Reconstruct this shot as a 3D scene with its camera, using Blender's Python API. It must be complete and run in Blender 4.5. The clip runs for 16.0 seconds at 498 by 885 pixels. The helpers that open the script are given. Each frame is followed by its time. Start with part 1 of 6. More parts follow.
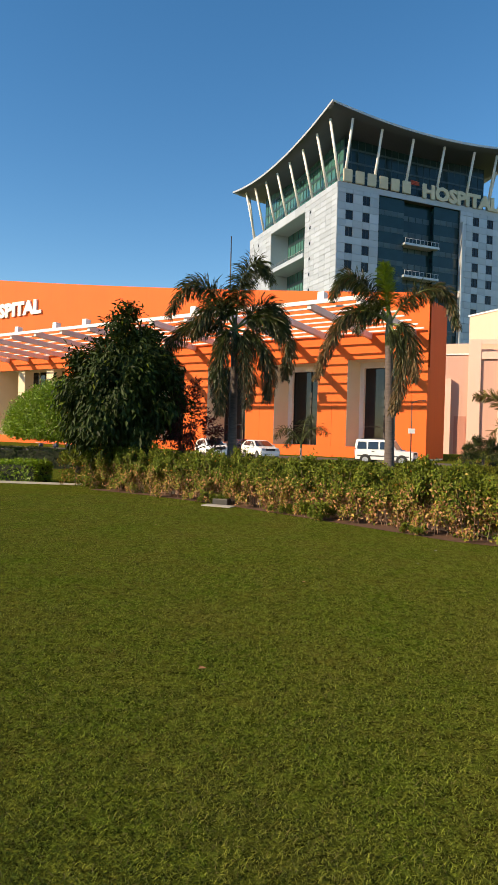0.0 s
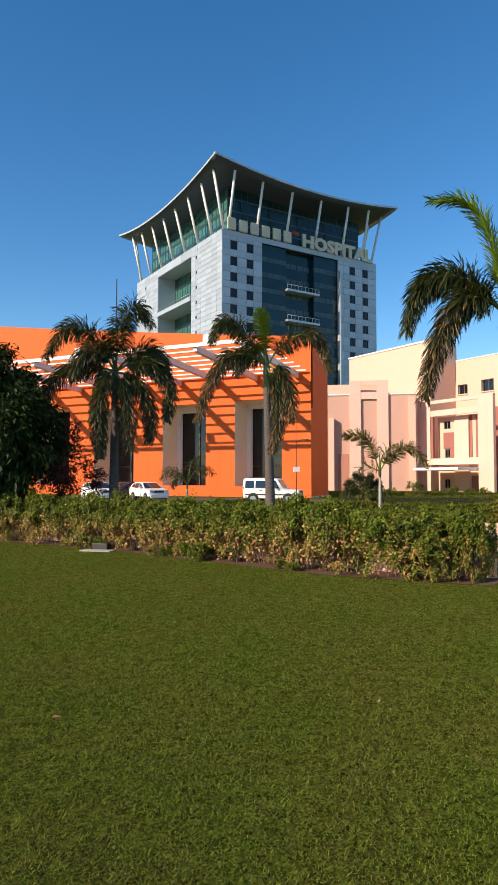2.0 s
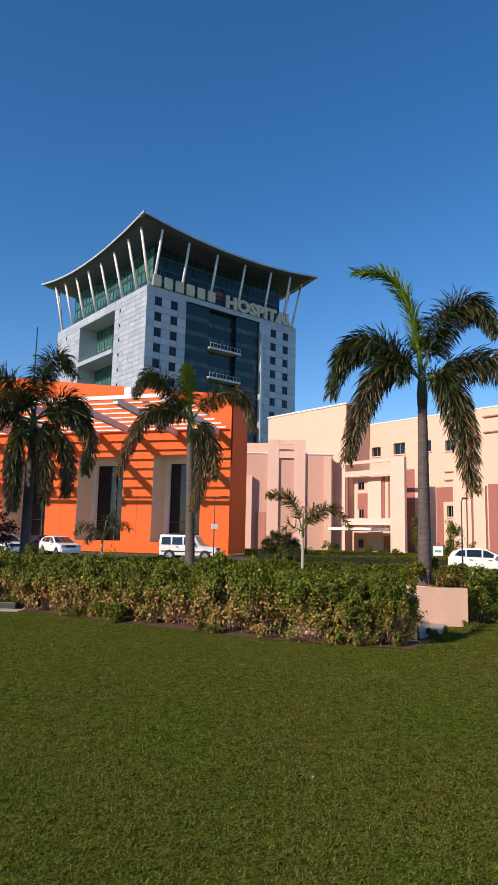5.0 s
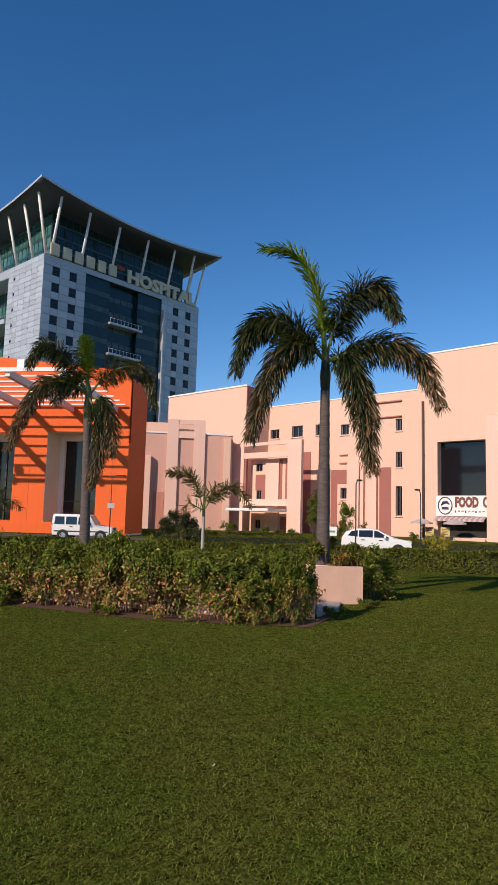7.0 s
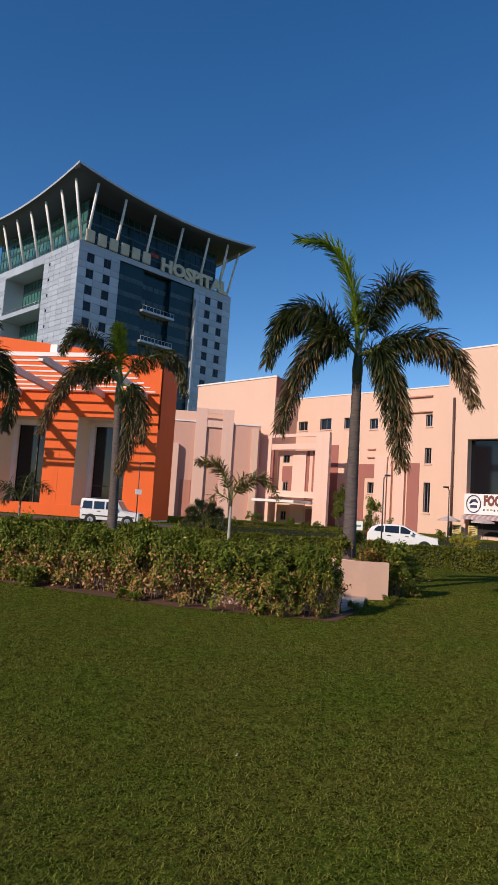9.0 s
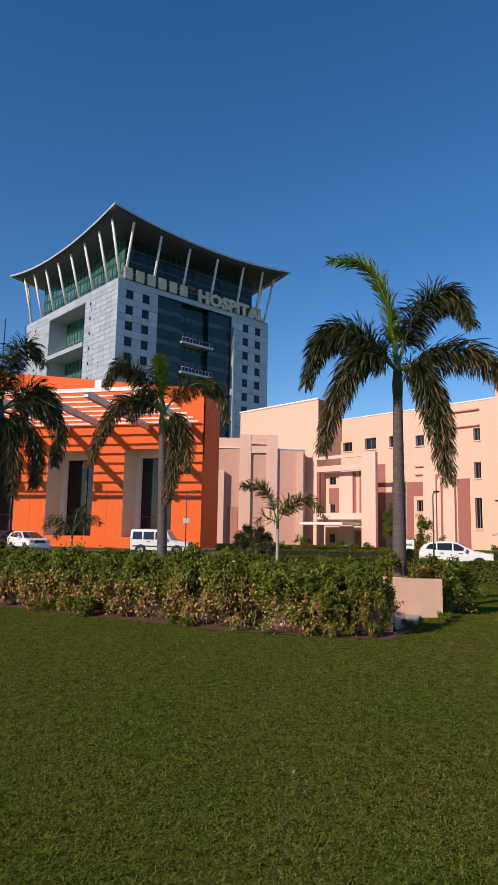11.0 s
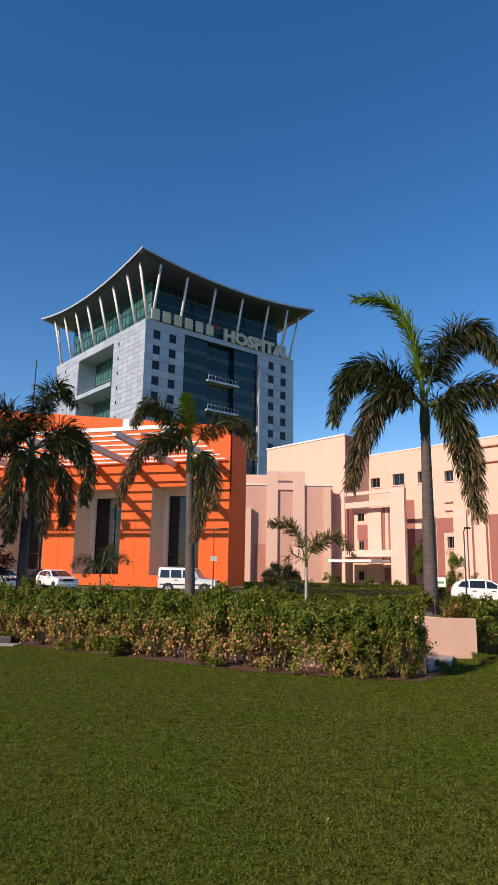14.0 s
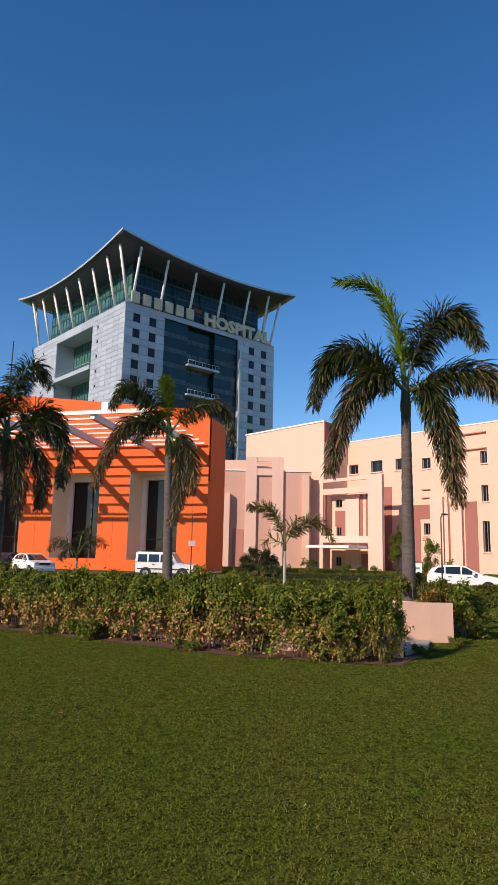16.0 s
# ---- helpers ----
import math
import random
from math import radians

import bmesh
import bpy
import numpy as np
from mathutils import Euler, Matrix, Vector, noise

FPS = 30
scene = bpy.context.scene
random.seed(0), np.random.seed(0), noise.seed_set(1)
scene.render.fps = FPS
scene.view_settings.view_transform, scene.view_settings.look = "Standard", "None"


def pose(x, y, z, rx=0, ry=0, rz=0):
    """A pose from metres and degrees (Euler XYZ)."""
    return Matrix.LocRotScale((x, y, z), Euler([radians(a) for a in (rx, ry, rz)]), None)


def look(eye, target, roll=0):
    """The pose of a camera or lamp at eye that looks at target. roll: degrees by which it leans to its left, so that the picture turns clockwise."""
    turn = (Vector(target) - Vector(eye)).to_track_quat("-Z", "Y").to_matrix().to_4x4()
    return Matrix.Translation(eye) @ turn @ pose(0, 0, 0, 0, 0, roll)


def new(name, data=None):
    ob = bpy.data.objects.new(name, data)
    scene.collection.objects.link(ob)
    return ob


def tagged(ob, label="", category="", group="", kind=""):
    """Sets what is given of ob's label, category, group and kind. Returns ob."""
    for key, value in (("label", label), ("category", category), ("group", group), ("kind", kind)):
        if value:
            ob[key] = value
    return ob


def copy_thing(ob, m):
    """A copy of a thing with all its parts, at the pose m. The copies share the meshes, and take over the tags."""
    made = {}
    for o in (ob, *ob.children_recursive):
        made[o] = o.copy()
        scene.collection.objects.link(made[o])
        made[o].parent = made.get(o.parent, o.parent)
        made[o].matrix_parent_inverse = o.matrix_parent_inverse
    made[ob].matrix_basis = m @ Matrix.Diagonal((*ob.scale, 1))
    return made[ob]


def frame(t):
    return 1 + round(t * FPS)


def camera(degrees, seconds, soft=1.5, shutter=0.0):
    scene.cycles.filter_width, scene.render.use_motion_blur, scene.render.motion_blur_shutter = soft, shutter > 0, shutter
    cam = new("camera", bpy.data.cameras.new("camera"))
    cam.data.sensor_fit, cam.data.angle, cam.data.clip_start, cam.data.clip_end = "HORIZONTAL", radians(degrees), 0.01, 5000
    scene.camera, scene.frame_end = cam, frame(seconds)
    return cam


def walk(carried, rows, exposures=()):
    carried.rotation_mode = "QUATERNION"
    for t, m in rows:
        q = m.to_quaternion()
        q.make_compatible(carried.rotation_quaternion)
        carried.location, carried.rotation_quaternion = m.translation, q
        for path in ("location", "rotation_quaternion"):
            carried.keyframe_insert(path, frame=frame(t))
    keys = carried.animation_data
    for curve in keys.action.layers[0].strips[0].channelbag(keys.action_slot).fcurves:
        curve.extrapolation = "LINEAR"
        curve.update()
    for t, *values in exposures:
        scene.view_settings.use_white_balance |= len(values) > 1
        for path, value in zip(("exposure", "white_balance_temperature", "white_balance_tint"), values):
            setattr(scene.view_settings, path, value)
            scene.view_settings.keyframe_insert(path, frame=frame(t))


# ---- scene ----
cam = camera(41.94, 16.0)
PATH = [
    (0, pose(0.005, 0.002, 1.606, 89.293, -1.532, 0.463)),
    (0.5, pose(0.071, -0.047, 1.613, 89.605, -1.358, -3.187)),
    (1, pose(0.168, -0.077, 1.608, 89.071, -1.834, -4.232)),
    (1.5, pose(0.267, -0.165, 1.625, 91.272, -0.361, -7.851)),
    (2, pose(0.267, -0.179, 1.615, 93.009, -0.080, -9.023)),
    (2.5, pose(0.272, -0.247, 1.633, 94.400, 0.313, -5.583)),
    (3, pose(0.237, -0.262, 1.634, 94.181, -0.881, -3.168)),
    (3.5, pose(0.217, -0.157, 1.622, 95.333, -0.668, -3.020)),
    (4, pose(0.178, -0.122, 1.638, 98.655, 0.372, -7.644)),
    (4.5, pose(0.139, -0.099, 1.646, 98.289, -1.051, -12.436)),
    (4.7, pose(0.143, -0.077, 1.646, 98.266, -1.212, -14.407)),
    (6.8, pose(0.190, 0.279, 1.619, 96.139, -1.565, -22.811)),
    (7, pose(0.205, 0.279, 1.615, 96.566, -1.589, -25.372)),
    (7.5, pose(0.192, 0.278, 1.635, 95.276, -2.876, -27.333)),
    (8, pose(0.180, 0.251, 1.630, 95.809, -2.507, -28.049)),
    (8.5, pose(0.155, 0.247, 1.635, 96.095, -3.683, -26.282)),
    (9, pose(0.175, 0.299, 1.628, 95.634, -3.682, -23.152)),
    (9.2, pose(0.134, 0.251, 1.647, 96.269, -4.072, -22.440)),
    (11.3, pose(0.181, 0.203, 1.563, 98.204, 0.119, -17.367)),
    (11.5, pose(0.180, 0.165, 1.576, 98.807, 0.792, -16.075)),
    (12, pose(0.174, 0.180, 1.572, 100.107, 0.717, -14.247)),
    (12.5, pose(0.157, 0.188, 1.582, 99.539, -0.306, -13.070)),
    (13, pose(0.168, 0.246, 1.570, 100.735, -0.699, -13.813)),
    (13.5, pose(0.169, 0.247, 1.569, 101.207, -0.956, -15.165)),
    (14, pose(0.148, 0.176, 1.581, 100.883, -0.917, -16.513)),
    (14.5, pose(0.167, 0.215, 1.578, 101.318, -0.963, -14.975)),
    (15, pose(0.173, 0.234, 1.578, 101.184, -1.782, -14.728)),
    (15.5, pose(0.168, 0.249, 1.570, 101.562, -1.943, -15.508)),
    (16, pose(0.192, 0.334, 1.552, 99.667, -1.280, -18.424)),
]
walk(cam, PATH, [(0, 0.54, 8200, 13), (1, 0.47, 7600, 12), (2.5, 0.42, 7050, 14), (3.5, 0.42, 7000, 17), (4.2, 0.38, 7050, 17), (4.7, 0.24, 6850, 18), (6.8, -0.12, 6700, 20), (9.2, -0.22, 6700, 20), (11.3, -0.06, 6800, 20), (16, 0.08, 6850, 20)])

# ---------------------------------------------------------------- light
SUN_AZ, SUN_EL = 246.5, 28.5          # degrees clockwise from +y, and above the horizon
sun_way = Vector((math.sin(radians(SUN_AZ)) * math.cos(radians(SUN_EL)),
                  math.cos(radians(SUN_AZ)) * math.cos(radians(SUN_EL)), math.sin(radians(SUN_EL))))
world = bpy.data.worlds.new("sky")
scene.world = world
world.use_nodes = True
wn = world.node_tree
sky = wn.nodes.new("ShaderNodeTexSky")
sky.sky_type, sky.sun_disc = "NISHITA", False
sky.sun_elevation, sky.sun_rotation = radians(SUN_EL), radians(SUN_AZ)
sky.altitude, sky.air_density, sky.dust_density, sky.ozone_density = 500, 1.0, 0.05, 3.0
vivid = wn.nodes.new("ShaderNodeHueSaturation")
vivid.inputs["Saturation"].default_value = 1.3
wn.links.new(sky.outputs[0], vivid.inputs["Color"])
wn.links.new(vivid.outputs[0], wn.nodes["Background"].inputs[0])
wn.nodes["Background"].inputs[1].default_value = 0.14
sun = new("sun", bpy.data.lights.new("sun", "SUN"))
sun.data.energy, sun.data.angle, sun.data.color = 4.6, radians(0.53), (1.0, 0.88, 0.70)
sun.matrix_world = look(sun_way * 100, (0, 0, 0))

# ---------------------------------------------------------------- materials
def material(name, colour, rough=0.7, other=None, scale=6.0, fine=60.0, amount=0.5, bump=0.15, metal=0.0, random_shade=0.0,
             sheen=0.0, stretch=(1, 1, 1), bump_scale=None, translucent=0.0, spec=0.5, streak=0.0, island=False):
    """A surface with large and fine variation between two colours, fine relief and, for pieces, a shade of their own."""
    m = bpy.data.materials.new(name)
    m.use_nodes = True
    t = m.node_tree
    n, l = t.nodes, t.links
    b = n["Principled BSDF"]
    b.inputs["Roughness"].default_value, b.inputs["Metallic"].default_value = rough, metal
    b.inputs["Specular IOR Level"].default_value = spec
    other = other or tuple(c * 0.72 for c in colour)
    co = n.new("ShaderNodeTexCoord")
    mp = n.new("ShaderNodeMapping")
    mp.inputs["Scale"].default_value = stretch
    l.new(co.outputs["Object"], mp.inputs[0])
    big, small = n.new("ShaderNodeTexNoise"), n.new("ShaderNodeTexNoise")
    big.inputs["Scale"].default_value, small.inputs["Scale"].default_value = 1.0 / scale * 6, fine
    big.inputs["Detail"].default_value, small.inputs["Detail"].default_value = 6, 4
    l.new(mp.outputs[0], big.inputs[0]), l.new(mp.outputs[0], small.inputs[0])
    add = n.new("ShaderNodeMath")
    add.operation = "MULTIPLY_ADD"
    l.new(small.outputs[0], add.inputs[0])
    add.inputs[1].default_value = 0.45
    l.new(big.outputs[0], add.inputs[2])
    ramp = n.new("ShaderNodeMapRange")
    ramp.inputs[1].default_value, ramp.inputs[2].default_value = 0.5, 0.95
    ramp.inputs[3].default_value, ramp.inputs[4].default_value = 0, amount
    l.new(add.outputs[0], ramp.inputs[0])
    mix = n.new("ShaderNodeMix")
    mix.data_type = "RGBA"
    mix.inputs[6].default_value, mix.inputs[7].default_value = (*colour, 1), (*other, 1)
    l.new(ramp.outputs[0], mix.inputs[0])
    out = mix.outputs[2]
    if streak:
        sm, st = n.new("ShaderNodeMapping"), n.new("ShaderNodeTexNoise")
        sm.inputs["Scale"].default_value = (1.3, 1.3, 0.07)
        st.inputs["Scale"].default_value, st.inputs["Detail"].default_value = 1.6, 5
        l.new(co.outputs["Object"], sm.inputs[0]), l.new(sm.outputs[0], st.inputs[0])
        sr = n.new("ShaderNodeMapRange")
        sr.inputs[1].default_value, sr.inputs[2].default_value, sr.inputs[3].default_value, sr.inputs[4].default_value = 0.52, 0.75, 0, streak
        l.new(st.outputs[0], sr.inputs[0])
        mx = n.new("ShaderNodeMix")
        mx.data_type = "RGBA"
        l.new(sr.outputs[0], mx.inputs[0]), l.new(out, mx.inputs[6])
        mx.inputs[7].default_value = (*[c * 0.55 for c in colour], 1)
        out = mx.outputs[2]
    if random_shade:
        if island:
            info = n.new("ShaderNodeNewGeometry").outputs["Random Per Island"]
        else:
            info = n.new("ShaderNodeObjectInfo").outputs["Random"]
        mr = n.new("ShaderNodeMapRange")
        mr.inputs[3].default_value, mr.inputs[4].default_value = 1 - random_shade, 1 + random_shade
        l.new(info, mr.inputs[0])
        hsv = n.new("ShaderNodeHueSaturation")
        l.new(mr.outputs[0], hsv.inputs["Value"]), l.new(out, hsv.inputs["Color"])
        out = hsv.outputs[0]
    l.new(out, b.inputs["Base Color"])
    if bump:
        bp = n.new("ShaderNodeBump")
        bp.inputs["Strength"].default_value, bp.inputs["Distance"].default_value = bump, 0.02
        l.new(small.outputs[0], bp.inputs["Height"]), l.new(bp.outputs[0], b.inputs["Normal"])
    if translucent:
        tr, ms = n.new("ShaderNodeBsdfTranslucent"), n.new("ShaderNodeMixShader")
        l.new(out, tr.inputs[0])
        ms.inputs[0].default_value = translucent
        l.new(b.outputs[0], ms.inputs[1]), l.new(tr.outputs[0], ms.inputs[2])
        l.new(ms.outputs[0], n["Material Output"].inputs[0])
    return m


def glass(name, colour, rough=0.05, spec=0.8):
    m = material(name, colour, rough, tuple(c * 0.6 for c in colour), scale=20, fine=0.6, amount=0.7, bump=0.0, spec=spec, random_shade=0.25)
    return m


ORANGE = material("orange_render", (0.80, 0.122, 0.012), 0.75, (0.68, 0.095, 0.008), scale=18, fine=9, amount=0.35, bump=0.08, streak=0.12)
BEIGE = material("beige_render", (0.78, 0.70, 0.54), 0.8, (0.70, 0.62, 0.47), scale=10, fine=14, amount=0.4, bump=0.08)
CREAM = material("cream_render", (0.76, 0.60, 0.42), 0.8, (0.66, 0.50, 0.34), scale=10, fine=14, amount=0.4, bump=0.08)
PEACH = material("peach_render", (0.75, 0.50, 0.38), 0.8, (0.69, 0.45, 0.34), scale=16, fine=10, amount=0.4, bump=0.08, streak=0.05)
PINK = material("pink_render", (0.80, 0.53, 0.43), 0.8, (0.73, 0.475, 0.385), scale=14, fine=10, amount=0.4, bump=0.08, streak=0.12)
ROSE = material("dull_rose_render", (0.52, 0.23, 0.17), 0.8, (0.46, 0.20, 0.15), scale=12, fine=10, amount=0.4, bump=0.08, streak=0.15)
SALMON = material("salmon_render", (0.64, 0.37, 0.29), 0.8, (0.57, 0.32, 0.25), scale=14, fine=10, amount=0.4, bump=0.08, streak=0.12)
MAROON = material("maroon_render", (0.36, 0.135, 0.11), 0.8, (0.31, 0.115, 0.09), scale=12, fine=10, amount=0.4, bump=0.08)
CLAD = material("grey_metal_cladding", (0.46, 0.50, 0.54), 0.45, (0.40, 0.44, 0.48), scale=30, fine=1.5, amount=0.7, bump=0.0, metal=0.25, random_shade=0.13)
CLADJ = material("grey_metal_cladding_joined", (0.46, 0.50, 0.54), 0.45, (0.40, 0.44, 0.48), scale=30, fine=1.5, amount=0.5, bump=0.0, metal=0.25, random_shade=0.13, island=True)
JOINT = material("dark_joint", (0.10, 0.11, 0.12), 0.8, bump=0.0)
ROOF = material("grey_roof_sheet", (0.085, 0.10, 0.145), 0.5, (0.07, 0.085, 0.125), scale=40, fine=1.2, amount=0.5, bump=0.02, metal=0.3, streak=0.1)
FASCIA = material("light_grey_fascia", (0.55, 0.57, 0.59), 0.4, scale=20, fine=3, amount=0.3, bump=0.0, metal=0.3)
WHITE = material("white_paint", (0.80, 0.78, 0.76), 0.5, (0.70, 0.68, 0.66), scale=5, fine=20, amount=0.4, bump=0.04)
SLAT = material("pinkish_white_paint", (0.80, 0.70, 0.68), 0.55, (0.68, 0.58, 0.57), scale=5, fine=12, amount=0.5, bump=0.04, random_shade=0.06)
LETTER = material("cream_letter", (0.66, 0.58, 0.42), 0.5, scale=6, fine=8, amount=0.4, bump=0.0)
DARKGLASS = glass("dark_window_glass", (0.012, 0.014, 0.018), 0.06, 0.45)
TEALGLASS = glass("teal_curtain_glass", (0.008, 0.034, 0.038), 0.1, 0.45)
GREENGLASS = glass("green_curtain_glass", (0.05, 0.16, 0.14), 0.07, 1.0)
SPANDREL = material("teal_spandrel", (0.035, 0.075, 0.085), 0.35, scale=12, fine=2, amount=0.5, bump=0.0, random_shade=0.3)
METAL = material("dark_metal", (0.06, 0.055, 0.05), 0.5, scale=3, fine=30, amount=0.5, bump=0.05, metal=0.4)
ALU = material("window_frame_metal", (0.30, 0.30, 0.30), 0.45, bump=0.0, metal=0.5)
# near-black paint stands in for the shade of rooms behind glass and shopfronts
DARK = material("unlit_interior", (0.03, 0.026, 0.024), 0.9, bump=0.0)
ASPHALT = material("asphalt", (0.075, 0.07, 0.065), 0.9, (0.05, 0.047, 0.045), scale=8, fine=80, amount=0.6, bump=0.3)
KERBM = material("kerb_concrete", (0.42, 0.38, 0.33), 0.9, (0.3, 0.27, 0.24), scale=4, fine=25, amount=0.6, bump=0.2)

# ---------------------------------------------------------------- mesh helpers
def box(bm, x0, x1, y0, y1, z0, z1, bevel=0.0):
    """A box; a bevel chamfers its upright edges' outline and rims."""
    v = [bm.verts.new((x, y, z)) for z in (z0, z1) for y in (y0, y1) for x in (x0, x1)]
    for f in ((0, 2, 3, 1), (4, 5, 7, 6), (0, 1, 5, 4), (2, 6, 7, 3), (0, 4, 6, 2), (1, 3, 7, 5)):
        bm.faces.new([v[i] for i in f])
    if bevel:
        geom = list({e for q in v for e in q.link_edges})
        bmesh.ops.bevel(bm, geom=geom, offset=bevel, segments=2, affect="EDGES", profile=0.7)


def boxm(*a, bevel=0.0):
    bm = bmesh.new()
    box(bm, *a, bevel=bevel)
    return bm


def tube(bm, pts, radii, sides=8, cap=True):
    """A round bar through pts with a radius at each."""
    rings, up = [], Vector((0.31, 0.17, 0.93))
    pts = [Vector(p) for p in pts]
    for i, p in enumerate(pts):
        way = (pts[min(i + 1, len(pts) - 1)] - pts[max(i - 1, 0)]).normalized()
        a = way.cross(up if abs(way.dot(up)) < 0.95 else Vector((1, 0, 0))).normalized()
        b = way.cross(a)
        r = radii[i] if hasattr(radii, "__len__") else radii
        rings.append([bm.verts.new(p + r * (math.cos(k * 2 * math.pi / sides) * a + math.sin(k * 2 * math.pi / sides) * b)) for k in range(sides)])
    for r0, r1 in zip(rings, rings[1:]):
        for k in range(sides):
            f = bm.faces.new((r0[k], r0[(k + 1) % sides], r1[(k + 1) % sides], r1[k]))
            f.smooth = True
    if cap:
        bm.faces.new(rings[0][::-1]), bm.faces.new(rings[-1])


def tubem(pts, radii, sides=8):
    bm = bmesh.new()
    tube(bm, pts, radii, sides)
    return bm


def mesh_of(name, bm, mats):
    me = bpy.data.meshes.new(name)
    bmesh.ops.recalc_face_normals(bm, faces=bm.faces[:])
    bm.to_mesh(me)
    bm.free()
    for m in mats if isinstance(mats, (list, tuple)) else (mats,):
        me.materials.append(m)
    return me


def thing(name, m, label, category, group="", kind=""):
    ob = new(name)
    ob.matrix_world = m
    ob.empty_display_size = 0.2
    return tagged(ob, label, category, group, kind)


def part(name, bm, mats, parent=None, label="", m=None):
    """One mesh, in its parent's own axes unless m places it there."""
    ob = new(name, mesh_of(name, bm, mats))
    if parent is not None:
        ob.parent = parent
    if m is not None:
        ob.matrix_basis = m
    return tagged(ob, label)


def share(name, me, parent, m):
    ob = new(name, me)
    ob.parent = parent
    ob.matrix_basis = m
    return ob


def axes(x, y, z, ax, ay):
    """A pose with its own x axis along (ax, ay), level, and y to the left of that."""
    return Matrix.Translation((x, y, z)) @ Matrix.Rotation(math.atan2(ay, ax), 4, "Z")


def letters(name, body, size, depth, mat_, parent, m, width=None, label=""):
    cu = bpy.data.curves.new(name, "FONT")
    cu.body, cu.size, cu.extrude, cu.resolution_u, cu.offset = body, size, depth, 2, size * 0.055
    tmp = bpy.data.objects.new("tmp", cu)
    me = bpy.data.meshes.new_from_object(tmp)
    bpy.data.objects.remove(tmp)
    me.name = name
    xs = [v.co.x for v in me.vertices]
    x0, w = min(xs), max(xs) - min(xs)
    k = (width / w) if width else 1
    for v in me.vertices:
        v.co.x = (v.co.x - x0) * k
    me.materials.clear()
    me.materials.append(mat_)
    ob = new(name, me)
    ob.parent = parent
    ob.matrix_basis = m @ Matrix.Rotation(math.pi / 2, 4, "X")
    return tagged(ob, label)


GROUND_Z = -0.36      # the road and the buildings' ground; the lawn lies higher

def ground_z(x, y):
    """Height of the ground: a level lawn that falls gently to the road."""
    d = math.hypot(x, y)
    k = min(max((d - 19.0) / 12.0, 0), 1)
    return GROUND_Z * k * k * (3 - 2 * k)


# ---------------------------------------------------------------- hospital tower
TW, TD, TTOP, FLOOR_H = 45.0, 48.1, 55.6, 3.55
tower = thing("hospital_tower", axes(16.2, 137.85, GROUND_Z, 0.9203, 0.3913),
              "tall grey-clad glass hospital tower with an upswept roof", "building")
TTOP -= GROUND_Z
WIN_Z = [52.48 - GROUND_Z - FLOOR_H * i for i in range(14)]     # centres of the window rows

bm = bmesh.new()
box(bm, 0.3, 10.3, 0.3, 14.6, 0, TTOP - 0.05)
box(bm, 5.2, 10.3, 14.6, 33.9, 0, TTOP - 0.05)
box(bm, 0.3, 10.3, 33.9, TD - 0.3, 0, TTOP - 0.05)
box(bm, 0.3, 5.2, 14.6, 33.9, TTOP - 1.85, TTOP - 0.05)
box(bm, 32.6, TW - 0.3, 0.3, TD - 0.3, 0, TTOP - 0.05)
box(bm, 10.3, 32.6, 6.0, TD - 0.3, 0, TTOP - 0.05)
for x0, x1 in ((10.3, 32.6),):
    box(bm, x0, x1, 0.3, 6.0, TTOP - 1.0, TTOP - 0.05)
core = part("core", bm, JOINT, tower, "dark wall behind the cladding joints")

# front: window columns left and right of the glass bay
front_cols = {"l": [0, 2.1, 3.9, 6.3, 8.1, 10.4], "r": [32.5, 34.3, 36.2, 38.0, 40.4, 42.2, TW]}
front_win = {"l": (1, 3), "r": (2, 4)}
cladding = part("cladding", boxm(0, TW, 0.06, 0.28, TTOP - 1.15, TTOP), CLAD, tower, "grey metal parapet band")
panel_meshes, made_panels = {}, [0]
rest = bmesh.new()

def panel(x0, x1, z0, z1, side):
    """One cladding panel; side 0 is the front, 1 the side that the sun meets."""
    w, h = x1 - x0 - 0.05, z1 - z0 - 0.06
    near = z0 > 26 - GROUND_Z and made_panels[0] < 300
    if near:
        key = (round(w, 2), round(h, 2))
        if key not in panel_meshes:
            panel_meshes[key] = mesh_of("panel", boxm(-w / 2, w / 2, -0.03, 0.22, -h / 2, h / 2), CLAD)
        m = pose((x0 + x1) / 2, 0.03, (z0 + z1) / 2) if side == 0 else pose(0.03, (x0 + x1) / 2, (z0 + z1) / 2, 0, 0, -90)
        share("panel", panel_meshes[key], cladding, m)
        made_panels[0] += 1
    elif side == 0:
        box(rest, x0 + 0.025, x1 - 0.025, 0, 0.25, z0 + 0.03, z1 - 0.03)
    else:
        box(rest, 0, 0.25, x0 + 0.025, x1 - 0.025, z0 + 0.03, z1 - 0.03)

